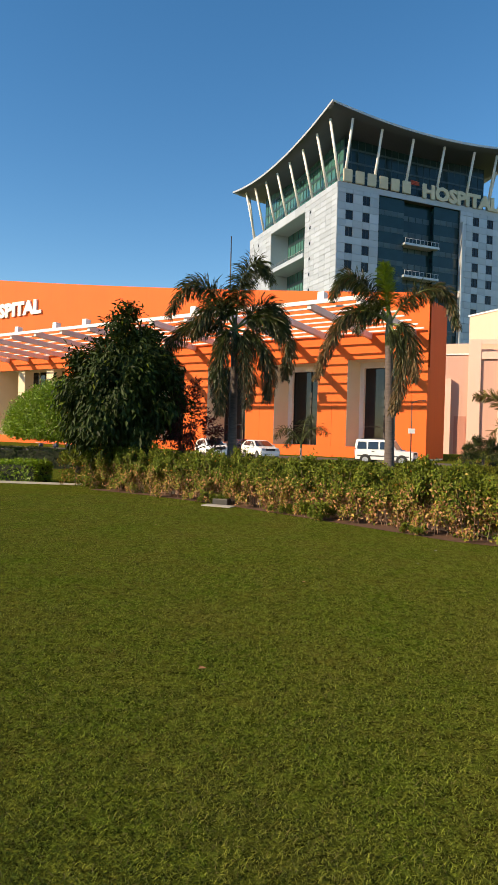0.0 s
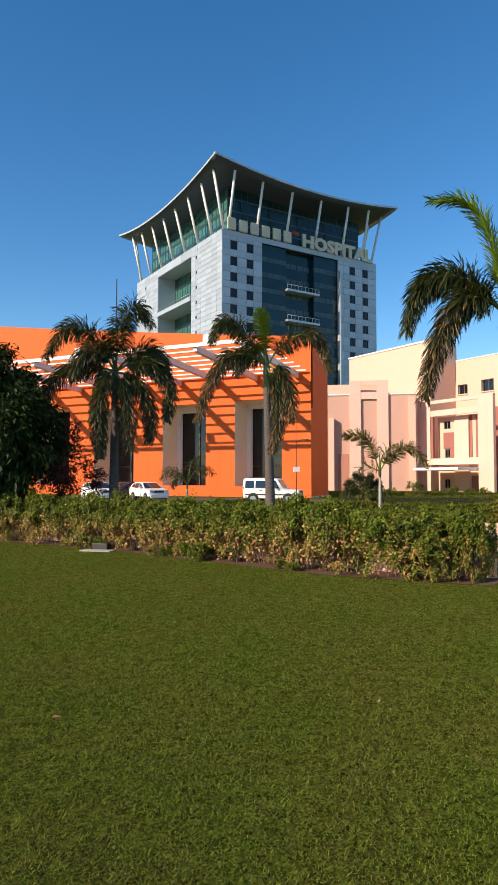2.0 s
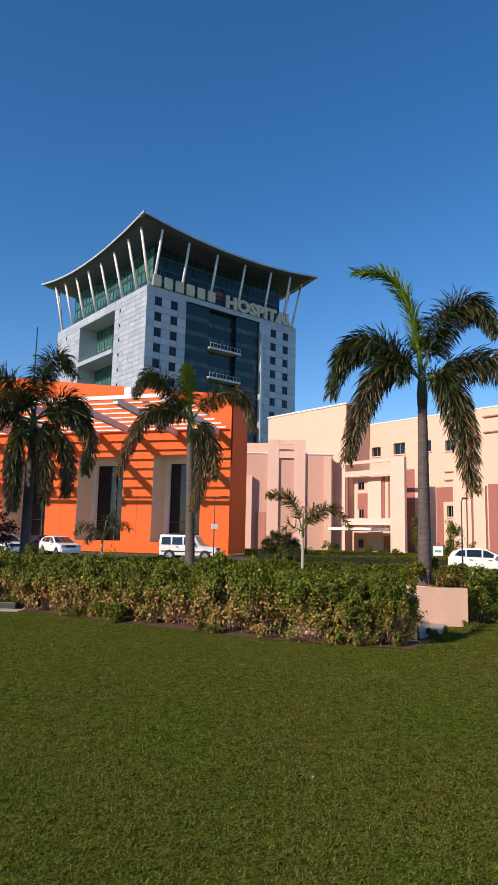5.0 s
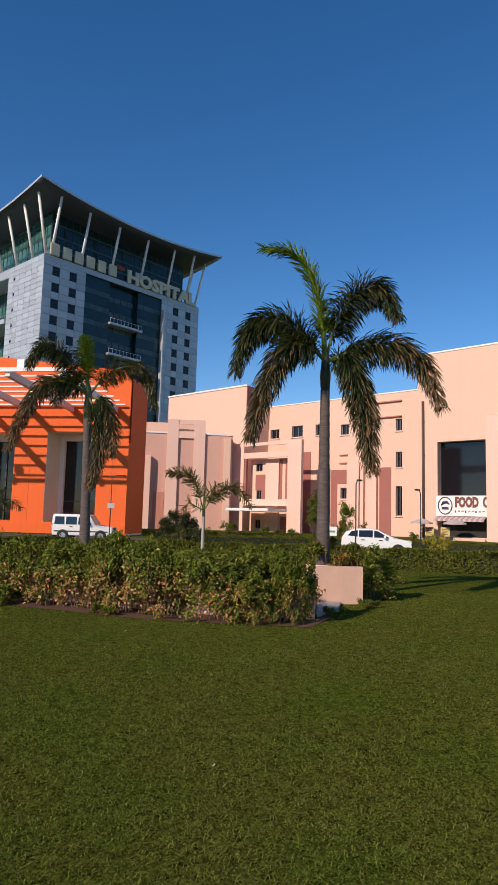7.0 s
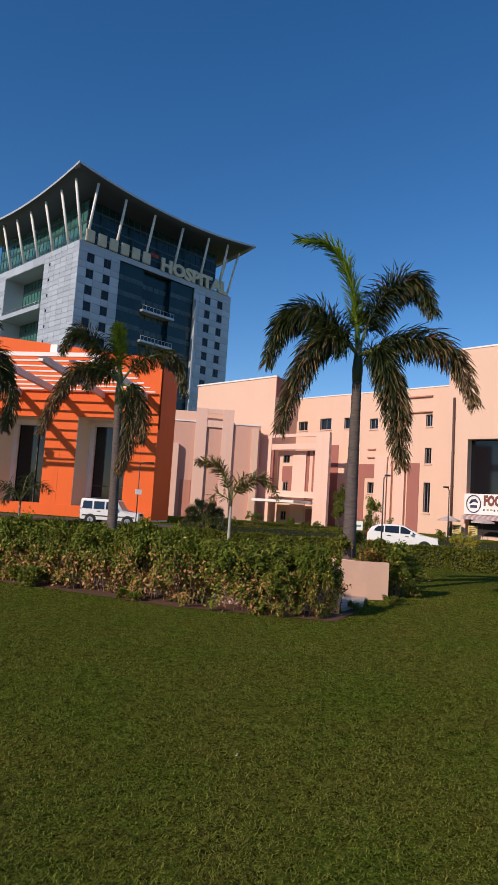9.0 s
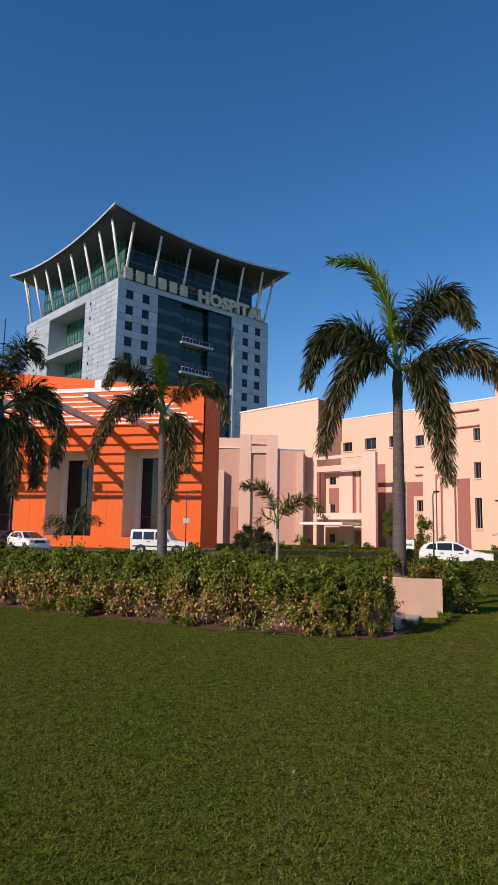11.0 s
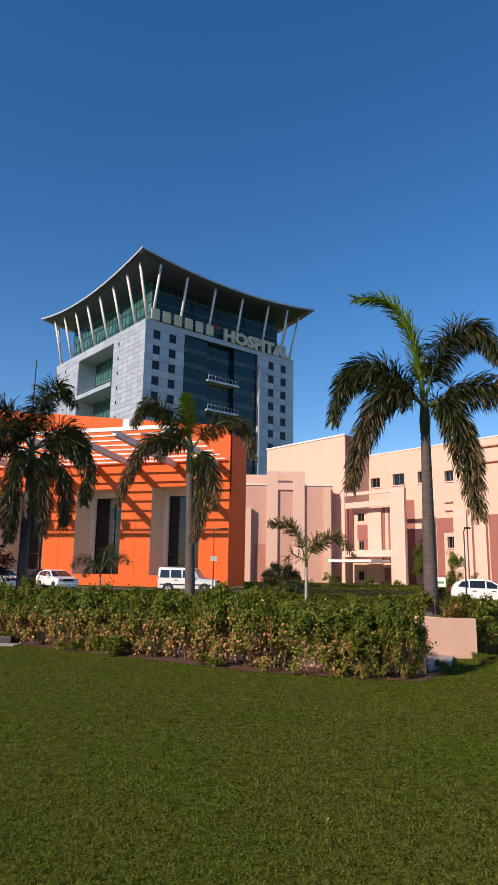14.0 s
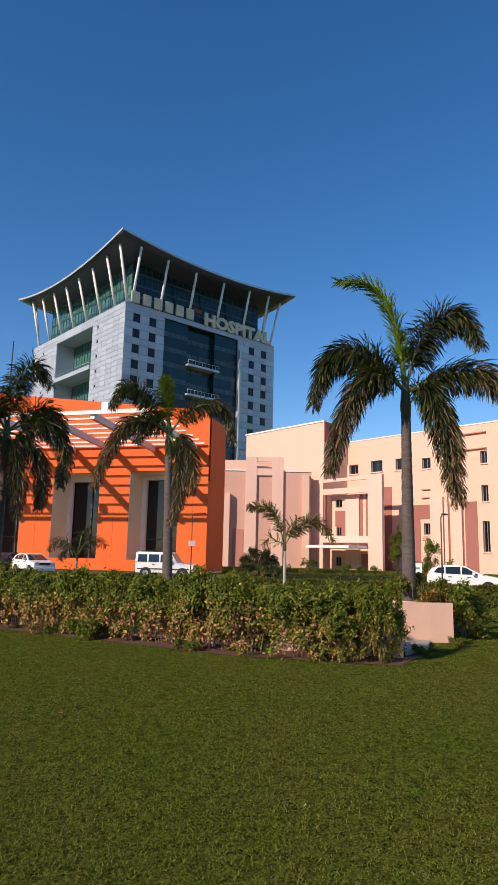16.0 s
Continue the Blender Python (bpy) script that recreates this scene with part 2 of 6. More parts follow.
win_mesh = mesh_of("window", boxm(-0.88, 0.88, 0, 0.1, -1.0, 1.0), DARKGLASS)
frame_bm = bmesh.new()
for a in ((-0.9, -0.8, -1.0, 1.0), (0.8, 0.9, -1.0, 1.0), (-0.8, 0.8, -1.0, -0.9), (-0.8, 0.8, 0.9, 1.0), (-0.03, 0.03, -0.9, 0.9)):
    box(frame_bm, a[0], a[1], -0.08, 0.0, a[2], a[3])
winframe_mesh = mesh_of("window_frame", frame_bm, METAL)
for side in ("l", "r"):
    cols = front_cols[side]
    for r, zc in enumerate(WIN_Z):
        lo, hi = zc - 1.0, zc + 1.0
        nxt = WIN_Z[r + 1] + 1.0 if r + 1 < len(WIN_Z) else 0
        for c, (x0, x1) in enumerate(zip(cols, cols[1:])):
            if c in front_win[side]:
                wo = share("window", win_mesh, tower, pose((x0 + x1) / 2, 0.17, zc))
                if zc > 24:
                    share("window_frame", winframe_mesh, wo, pose(0, 0, 0))
            else:
                panel(x0, x1, lo, hi, 0)
            panel(x0, x1, nxt, lo, 0)
for x0, x1 in list(zip(front_cols["l"], front_cols["l"][1:])) + list(zip(front_cols["r"], front_cols["r"][1:])):
    box(rest, x0 + 0.025, x1 - 0.025, 0, 0.25, WIN_Z[0] + 1.03, TTOP - 1.2)
# sunny side: two clad strips, recess with balconies between
side_cols = [[0, 2.4, 4.9, 7.4, 9.9, 11.6, 12.5, 14.7], [33.8, 36.6, 39.4, 41.4, 42.3, 45.2, TD]]
rows_z = [TTOP - 1.18 * i for i in range(48) if TTOP - 1.18 * i > 0]
small_win = mesh_of("window", boxm(-0.24, 0.24, 0, 0.08, -0.32, 0.32), DARKGLASS)
for cols in side_cols:
    for i, (hi, lo) in enumerate(zip(rows_z, rows_z[1:])):
        for c, (y0, y1) in enumerate(zip(cols, cols[1:])):
            panel(y0, y1, lo, hi, 1)
        if i % 3 == 2:
            yc = 12.05 if cols[0] == 0 else 41.85
            share("window", small_win, tower, pose(-0.06, yc, (lo + hi) / 2, 0, 0, -90))
for y0, y1 in ((14.7, 20), (20, 25), (25, 29.5), (29.5, 33.8)):
    panel(y0, y1, TTOP - 1.9, TTOP - 0.02, 1)
part("cladding_rest", rest, CLADJ, tower, "far and lower rows of grey metal cladding panels")["kind"] = "stuff"
# recess in the sunny side
bm = bmesh.new()
box(bm, 5.0, 5.15, 14.7, 33.8, 0, TTOP - 1.9)
part("recess_glazing", bm, GREENGLASS, tower, "green curtain glass set back in a recess")
bm = bmesh.new()
for k in range(14):
    box(bm, 4.9, 5.0, 14.7 + k * 1.46, 14.78 + k * 1.46, 20, TTOP - 1.9)
for zc in WIN_Z[:9]:
    box(bm, 4.88, 5.0, 14.7, 33.8, zc - 1.9, zc - 1.2)
part("recess_mullions", bm, SPANDREL, tower)
bm = bmesh.new()
box(bm, 0.05, 5.0, 14.6, 14.75, 0, TTOP - 1.9)
box(bm, 0.05, 5.0, 33.75, 33.9, 0, TTOP - 1.9)
box(bm, 0.05, 5.0, 14.75, 33.75, TTOP - 2.0, TTOP - 1.9)
part("recess_lining", bm, CLADJ, tower, "grey lining of the recess")
for k, zc in enumerate((43.7, 31.5)):
    z0 = zc - GROUND_Z
    bal = part("balcony", boxm(-0.4, 5.0, 14.7, 34.0, z0 - 0.7, z0 + 0.35), CLAD, tower, "pale balcony slab")
    part("railing", tubem([(-0.25, 14.9, z0 + 1.1), (-0.25, 33.7, z0 + 1.1)], 0.06), ALU, bal)
    for q in range(10):
        part("baluster", tubem([(-0.25, 15 + q * 2.05, z0 + 0.3), (-0.25, 15 + q * 2.05, z0 + 1.1)], 0.04, 5), ALU, bal)

# glass bay in the front
for a in ((10.4, 17.3, 0.5, 0.65), (25.4, 32.5, 0.5, 0.65), (17.3, 25.4, 1.7, 1.85), (17.2, 17.3, 0.65, 1.7), (25.4, 25.5, 0.65, 1.7)):
    part("curtain_wall", boxm(*a, 0, TTOP - 1.15), TEALGLASS, tower, "dark teal curtain glass")
band = mesh_of("spandrel_band", boxm(0, 1.66, -0.03, 0.02, -0.55, 0.55), SPANDREL)
for r, zc in enumerate(WIN_Z[:11]):
    for k in range(4):
        share("spandrel_band", band, tower, pose(10.45 + k * 1.72, 0.49, zc - 1.5))
        share("spandrel_band", band, tower, pose(25.5 + k * 1.74, 0.49, zc - 1.5))
    for k in range(4):
        share("spandrel_band", band, tower, pose(17.6 + k * 1.9, 1.69, zc - 1.5))
for zc in (44.7, 37.6, 30.5):
    z0 = zc - GROUND_Z
    bal = part("balcony", boxm(16.9, 26.3, -0.7, 1.7, z0 - 0.3, z0 + 0.2), FASCIA, tower, "pale balcony slab in the glass bay")
    part("railing", tubem([(17.0, -0.6, z0 + 1.2), (26.2, -0.6, z0 + 1.2)], 0.05), FASCIA, bal)
    for q in range(10):
        part("baluster", tubem([(17.05 + q * 1.01, -0.6, z0 + 0.2), (17.05 + q * 1.01, -0.6, z0 + 1.2)], 0.05, 5), FASCIA, bal)
part("fin", boxm(32.45, 32.85, -0.9, 0.2, 12, 51.6 - GROUND_Z), FASCIA, tower, "pale vertical fin beside the glass bay")

# set-back glazed top under the roof
PEN = 3.2
bm = bmesh.new()
box(bm, PEN, TW - PEN, PEN, PEN + 0.12, TTOP, 66.5 - GROUND_Z)
part("penthouse_front", bm, TEALGLASS, tower, "dark glass of the set-back top storeys")
bm = bmesh.new()
box(bm, PEN, PEN + 0.12, PEN + 0.13, TD - PEN, TTOP, 66.5 - GROUND_Z)
part("penthouse_side", bm, GREENGLASS, tower, "green glass of the set-back top storeys")
# filler block in the near-black colour that stands for shaded rooms
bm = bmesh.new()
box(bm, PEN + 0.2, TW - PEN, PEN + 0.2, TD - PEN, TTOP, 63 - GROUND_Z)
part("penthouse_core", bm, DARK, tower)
bm = bmesh.new()
for k in range(25):
    box(bm, PEN - 0.1, PEN, PEN + k * 1.73, PEN + k * 1.73 + 0.1, TTOP, 67 - GROUND_Z)
for k in range(23):
    box(bm, PEN + k * 1.75, PEN + k * 1.75 + 0.08, PEN - 0.08, PEN, TTOP, 67 - GROUND_Z)
for zz in (58.6, 61.4, 64.2):
    box(bm, PEN - 0.09, PEN, PEN, TD - PEN, zz - GROUND_Z, zz + 0.55 - GROUND_Z)
    box(bm, PEN, TW - PEN, PEN - 0.07, PEN, zz - GROUND_Z, zz + 0.4 - GROUND_Z)
part("penthouse_mullions", bm, SPANDREL, tower)
bm = bmesh.new()
box(bm, 0.1, TW - 0.1, 0.1, TD - 0.1, TTOP - 0.04, TTOP + 0.1)
part("terrace", bm, CLADJ, tower)

OVER, ZR, SAG, SAGX = 4.04, 70.04 - GROUND_Z, 2.9, 2.3
def roof_z(x, y):
    a, b = (x - TW / 2) / (TW / 2 + OVER), (y - TD / 2) / (TD / 2 + OVER)
    return ZR - SAGX * (1 - a * a) - SAG * (1 - b * b)

bm = bmesh.new()
N = 24
grid = {}
for lay in (0, 1):
    for i in range(N + 1):
        for j in range(N + 1):
            x, y = -OVER + (TW + 2 * OVER) * i / N, -OVER + (TD + 2 * OVER) * j / N
            grid[lay, i, j] = bm.verts.new((x, y, roof_z(x, y) - (0.0 if lay else 0.48)))
for lay in (0, 1):
    for i in range(N):
        for j in range(N):
            f = bm.faces.new((grid[lay, i, j], grid[lay, i + 1, j], grid[lay, i + 1, j + 1], grid[lay, i, j + 1]))
            f.smooth = True
for i in range(N):
    for a, b in (((i, 0), (i + 1, 0)), ((i, N), (i + 1, N)), ((0, i), (0, i + 1)), ((N, i), (N, i + 1))):
        f = bm.faces.new((grid[0, a[0], a[1]], grid[0, b[0], b[1]], grid[1, b[0], b[1]], grid[1, a[0], a[1]]))
        f.material_index = 1
part("roof", bm, [ROOF, FASCIA], tower, "upswept grey metal roof with raised corners")
# leaning columns between the parapet and the roof's rim
def lean_column(x, y, ox, oy):
    tx, ty = x + ox * 3.0, y + oy * 3.0
    part("column", tubem([(x, y, TTOP + 0.05), (tx, ty, roof_z(tx, ty) - 0.5)], [0.32, 0.28], 10), WHITE, tower, "leaning white steel column")

for x in (2.0, 9.3, 17.4, 25.8, 34.2, 40.8):
    lean_column(x, 0.9, 0.0, -1)
for y in (6.0, 12.7, 19.5, 26.3, 33.2, 40.2, 46.6):
    lean_column(0.9, y, -1, 0)
lean_column(0.9, 0.9, -1.0, -0.2)
lean_column(TW - 0.9, 0.9, 1.0, -0.2)
lean_column(TW - 0.9, 5.0, 1.0, 0)
lean_column(0.9, TD - 0.9, -0.2, 1.0)

# raised lettering on the parapet: the operator's name as plain blocks, then the readable word
for k in range(6):
    x = 1.2 + k * 3.0
    bm = boxm(x, x + 2.2, -0.35, 0.05, TTOP + 0.15, TTOP + 2.85, bevel=0.3)
    part("letter_block", bm, LETTER, tower, "plain cream raised block")
letters("roof_sign", "HOSPITAL", 4.0, 0.2, LETTER, tower, pose(21.6, -0.15, TTOP + 0.15), 21.9, "cream raised capitals reading HOSPITAL")
part("sign_rail", tubem([(0.6, 0.15, TTOP + 0.12), (44, 0.15, TTOP + 0.12)], 0.08), METAL, tower)
bm = bmesh.new()
for k in range(3):
    tube(bm, [(18.2 + k * 0.1, -0.2, TTOP + 2.5 + k * 0.35), (20.6, -0.2, TTOP + 2.45 + k * 0.3)], 0.14, 6)
part("sign_emblem", bm, material("red_emblem", (0.5, 0.08, 0.05), 0.5), tower, "small red striped emblem shape")

# ---------------------------------------------------------------- orange building
def sized(k):
    """The same bearings from the lawn at k times the distance."""
    return Matrix.Translation((0.18, 0, 1.6)) @ Matrix.Scale(k, 4) @ Matrix.Translation((-0.18, 0, -1.6))

KO, KP = 0.92, 1.35
OX, OY = 16.8, 63.73
orange = thing("orange_building", sized(KO) @ axes(OX, OY, GROUND_Z, 0.829, -0.559), "long bright orange entrance building with tall recessed openings", "building")
Z0 = GROUND_Z
def parapet(s):
    return 15.95 + 0.108 * s + 0.0003 * s * s - Z0

OPEN = [(-8.65, -3.2, 9.75), (-17.7, -12.15, 9.6), (-27.3, -21.6, 9.6), (-36.5, -31.0, 9.9), (-46.0, -40.4, 10.2), (-69.0, -53.5, 10.5), (-79, -73.5, 10.5)]
RECESS = 3.7
wall = bmesh.new()
edges = [0.0]
for a, b, _ in OPEN:
    edges += [b, a]
edges.append(-84.0)
for i in range(0, len(edges), 2):              # piers between openings
    x1, x0 = edges[i], edges[i + 1]
    box(wall, x0, x1, 0, 0.5, 0, 9.0)
def sloped(bm, x0, x1, zb):
    """Wall strip from zb up to the rising parapet."""
    steps = max(1, int((x1 - x0) / 2.5))
    for k in range(steps):
        a, b = x0 + (x1 - x0) * k / steps, x0 + (x1 - x0) * (k + 1) / steps
        v = [bm.verts.new(p) for p in ((a, 0, zb), (b, 0, zb), (b, 0, parapet(-b)), (a, 0, parapet(-a)), (a, 0.5, zb), (b, 0.5, zb), (b, 0.5, parapet(-b)), (a, 0.5, parapet(-a)))]
        for f in ((0, 1, 2, 3), (7, 6, 5, 4), (3, 2, 6, 7), (0, 4, 5, 1)):
            bm.faces.new([v[q] for q in f])

for i in range(0, len(edges), 2):
    sloped(wall, edges[i + 1], edges[i], 9.0)
for a, b, h in OPEN:
    sloped(wall, a, b, h - Z0)
bmesh.ops.remove_doubles(wall, verts=wall.verts[:], dist=0.001)
part("front_wall", wall, ORANGE, orange, "bright orange rendered wall with a rising parapet")
bm = bmesh.new()
box(bm, -0.5, -0.003, 0.5, 5.4, 0, 15.3 - Z0)
part("end_wall", bm, ORANGE, orange, "orange end wall in shade")
bm = bmesh.new()
box(bm, -84, -0.5, 5.0, 5.4, 0, 15.2 - Z0)
box(bm, -84, -0.5, 0.5, 5.0, 14.6 - Z0, 15.2 - Z0)
part("roof_slab", bm, ORANGE, orange)
part("plinth", boxm(-83.9, 0.05, -0.12, -0.003, -0.4, 0.95), ORANGE, orange)
part("footing", boxm(-83.9, -0.01, 0.0, 5.3, -0.4, -0.003), BEIGE, orange)
for a, b, h in OPEN:
    h -= Z0
    wide = b - a > 8
    lin = bmesh.new()
    box(lin, a - 0.25, a + 0.02, 0.02, RECESS, 0.9, h)
    box(lin, b - 0.02, b + 0.25, 0.51, RECESS, 0.9, h)
    box(lin, a + 0.02, b - 0.02, 0.51, RECESS, h, h + 0.25)
    part("reveal", lin, CREAM if wide else BEIGE, orange, "beige lining of a recessed opening")
    g = part("window", boxm(a, b, RECESS, RECESS + 0.1, 0.4, h), DARKGLASS, orange, "tall dark window set deep in the wall")
    n = 6 if wide else 2
    for k in range(n + 1):
        x = a + (b - a - 0.12) * k / n
        part("window_frame", boxm(x, x + 0.12, RECESS - 0.12, RECESS, 0.4, h), METAL if not wide else CREAM, g)
    for zz in (3.1,):
        part("transom", boxm(a, b, RECESS - 0.1, RECESS, zz, zz + 0.1), METAL, g)
    if a < -8 < b + 5:
        part("surround", boxm(a + 0.03, a + 0.5, RECESS - 0.6, RECESS - 0.13, 0.99, h - 0.003), WHITE, g, "pale surround of the window")
        part("surround", boxm(a + 0.503, b - 0.03, RECESS - 0.6, RECESS - 0.13, h - 0.6, h - 0.003), WHITE, g, "pale surround of the window")
    part("threshold", boxm(a, b, -0.1, RECESS, 0, 0.98), ORANGE if not wide else BEIGE, orange)
    if wide:
        for xx in (a + 4.2, b - 4.6):
            part("pillar", boxm(xx, xx + 1.6, 0.4, 2.0, 0, h, bevel=0.05), CREAM, orange, "square cream pillar in the entrance")
# thin control joints in the render
joint = mesh_of("joint_groove", boxm(-0.02, 0.02, -0.012, 0.0, 0.95, 9.0), material("orange_groove", (0.62, 0.10, 0.008), 0.8, bump=0.0))
for i in range(0, len(edges), 2):
    share("joint_groove", joint, orange, pose((edges[i] + edges[i + 1]) / 2, -0.001, 0))

letters("wall_sign", "HOSPITAL", 2.75, 0.12, WHITE, orange, pose(-74.5, -0.16, 18.95 - Z0), 15.6, "white raised capitals reading HOSPITAL")
# sun-breaker of rafters and slats before the wall
perg = thing("pergola_canopy", sized(KO) @ axes(OX, OY, 0, 0.829, -0.559), "white slatted pergola canopy projecting from the orange wall", "canopy")
PZ, PLEN, PSTEP = 12.15, 13.0, 1.72
TILT = pose(0, 0, PZ, -3.7, 0, 0)             # the canopy rises gently outwards
raf = mesh_of("rafter", boxm(-0.2, 0.2, -PLEN, -0.01, -0.40, 0.2), SLAT)
for k in range(15):
    share("rafter", raf, perg, TILT @ pose(-1.5 - k * 4.65, 0, 0))
slat = mesh_of("slat", boxm(-2.32, 2.32, -0.09, 0.09, 0.204, 0.35), SLAT)
for k in range(14):
    for q in range(8):
        share("slat", slat, perg, TILT @ pose(-1.5 - 2.325 - k * 4.65, -PLEN + 0.55 + q * PSTEP, 0))
tip = mesh_of("slat_end", boxm(-0.55, 0.55, -0.09, 0.09, 0.204, 0.35), SLAT)
for q in range(8):
    share("slat_end", tip, perg, TILT @ pose(-0.94, -PLEN + 0.55 + q * PSTEP, 0))
part("front_beam", boxm(-66.5, -1.2, -PLEN - 0.2, -PLEN - 0.01, -0.05, 0.30), SLAT, perg, m=TILT)
blk = mesh_of("bracket", boxm(-0.32, 0.32, -0.35, 0.35, 0.41, 1.1, bevel=0.03), WHITE)
for s in (5.2, 19.4, 28.7, 35.1, 40.2, 47.3, 54):
    share("bracket", blk, perg, TILT @ pose(-s, -PLEN + 0.55, 0))
for s in (30, 36, 42, 50):
    fl = thing("floodlight", sized(KO) @ axes(OX, OY, 0, 0.829, -0.559) @ pose(-s, -0.01, 15.2), "small floodlight on a bent arm on the orange wall", "lamp", "wall floodlights")
    part("arm", tubem([(0, 0, -0.8), (0, -1.0, 0.4), (0, -1.7, 0.5)], 0.06, 6), METAL, fl)
    part("lamp_head", boxm(-0.3, 0.3, -2.1, -1.65, 0.36, 0.62, bevel=0.03), METAL, fl)

# ---------------------------------------------------------------- peach buildings
FX, FY = 38.66, 46.32
PX, PY = 0.3913, -0.9203             # along the wall to the right; the building lies to the left of that
def peach_axes(z=GROUND_Z):
    return sized(KP) @ axes(FX, FY, z, PX, PY)

def wall_with_holes(bm, x0, x1, y0, y1, z0, z1, holes):
    """A wall slab from x0 to x1 with rectangular holes (a, b, c, d) cut through it."""
    xs = sorted({x0, x1, *[h[0] for h in holes], *[h[1] for h in holes]})
    for a, b in zip(xs, xs[1:]):
        cuts = sorted((h[2], h[3]) for h in holes if h[0] <= a + 1e-4 and h[1] >= b - 1e-4)
        z = z0
        for c, d in cuts:
            if c > z:
                box(bm, a, b, y0, y1, z, c)
            z = d
        if z < z1:
            box(bm, a, b, y0, y1, z, z1)
    bmesh.ops.remove_doubles(bm, verts=bm.verts[:], dist=0.0005)

def recess_window(parent, x0, x1, y, z0, z1, mat_=DARKGLASS, mull=2):
    g = part("window", boxm(x0, x1, y + 0.3, y + 0.36, z0, z1), mat_, parent)
    bm = bmesh.new()
    for k in range(mull + 1):
        x = x0 + (x1 - x0 - 0.06) * k / mull
        box(bm, x, x + 0.06, y + 0.24, y + 0.3, z0, z1)
    box(bm, x0, x1, y + 0.24, y + 0.3, z1 - 0.06, z1)
    box(bm, x0, x1, y + 0.2, y + 0.3, z0, z0 + 0.06)
    part("window_frame", bm, ALU, g)
    return g

food = thing("food_court_building", peach_axes(), "peach rendered block with deep dark windows and a sign", "building")
H = 16.67 - Z0
holes = [(1.9, 6.2, 0.8, 2.5), (1.9, 6.2, 3.95 - Z0, 8.66 - Z0), (8.7, 13.2, 0.8, 2.7), (8.7, 13.2, 3.95 - Z0, 8.5 - Z0), (16, 20.4, 3.95 - Z0, 8.5 - Z0)]
bm = bmesh.new()
wall_with_holes(bm, 0, 32, 0, 0.9, 0, H, holes)
part("front_wall", bm, PEACH, food, "plain peach rendered wall")
bm = bmesh.new()
box(bm, 0.002, 0.5, 0.9, 16, 0, H)
box(bm, 0.5, 32, 15.5, 16, 0, H)
box(bm, 0.5, 32, 0.9, 15.5, H - 0.8, H - 0.4)
part("rear_walls", bm, PEACH, food)
part("coping", boxm(-0.06, 32, -0.06, 0.3, H, H + 0.14), WHITE, food, "pale coping on the parapet")
# shopfront openings get a near-black sheet, the shade inside put into colour
for a, b, c, d in holes:
    part("window" if d > 4 else "shopfront", boxm(a, b, 0.75, 0.82, c, d), DARKGLASS if d > 4 else DARK, food)
part("pier", boxm(6.3, 8.65, -0.22, -0.002, 0, 10.65 - Z0, bevel=0.02), PINK, food, "pale pink pier before the wall")
part("pier_cap", boxm(6.3, 8.65, -0.22, -0.002, 10.66 - Z0, 10.7 - Z0), PINK, food)
part("low_wall", boxm(1.9, 6.25, -0.5, -0.3, 0, 0.75), PEACH, food)
sign = thing("food_sign", peach_axes(0), "white signboard with red lettering above a shopfront", "sign")
part("board", boxm(1.8, 6.28, -0.12, -0.01, 2.2, 3.93), WHITE, sign)
part("board", boxm(8.7, 14.0, -0.12, -0.01, 2.35, 3.97), WHITE, sign)
RED = material("sign_red", (0.20, 0.055, 0.04), 0.6, bump=0.0)
letters("sign_letters", "FOOD", 1.15, 0.02, RED, sign, pose(3.55, -0.14, 3.0), 2.05, "red capitals")
letters("sign_letters", "C", 1.15, 0.02, RED, sign, pose(5.95, -0.14, 3.0), 0.45)
letters("sign_letters", "T", 1.15, 0.02, RED, sign, pose(8.75, -0.14, 3.05), 0.45)
NAVY = material("sign_navy", (0.03, 0.04, 0.10), 0.6, bump=0.0)
bm = bmesh.new()
ring = [(2.65 + 0.62 * math.cos(a * math.pi / 16), -0.15, 3.08 + 0.72 * math.sin(a * math.pi / 16)) for a in range(33)]
tube(bm, ring, 0.045, 6)
part("emblem_ring", bm, NAVY, sign, "dark ring round a plain emblem")
bm = bmesh.new()
tube(bm, [(2.3, -0.15, 3.1), (2.5, -0.15, 3.35), (2.8, -0.15, 3.4), (3.02, -0.15, 3.2)], [0.05, 0.12, 0.12, 0.05], 6)
box(bm, 2.35, 2.95, -0.16, -0.13, 2.75, 2.98)
part("emblem", bm, NAVY, sign)
OLIVE = material("sign_olive", (0.30, 0.28, 0.06), 0.6, bump=0.0)
for k in range(9):
    part("caption_bar", boxm(3.5 + k * 0.3, 3.5 + k * 0.3 + 0.12 + 0.05 * (k % 3), -0.13, -0.121, 2.5 + 0.04 * (k % 3), 2.68), OLIVE if k % 3 else NAVY, sign)
for x in (9.75, 10.05, 10.35):
    part("cutlery_bar", tubem([(x, -0.15, 2.6), (x + 0.1, -0.15, 3.6)], 0.05, 6), NAVY, sign)
STRIPE_B = material("awning_pale", (0.60, 0.47, 0.45), 0.8, bump=0.05)
STRIPE = material("awning_stripe", (0.40, 0.27, 0.27), 0.8, bump=0.05)
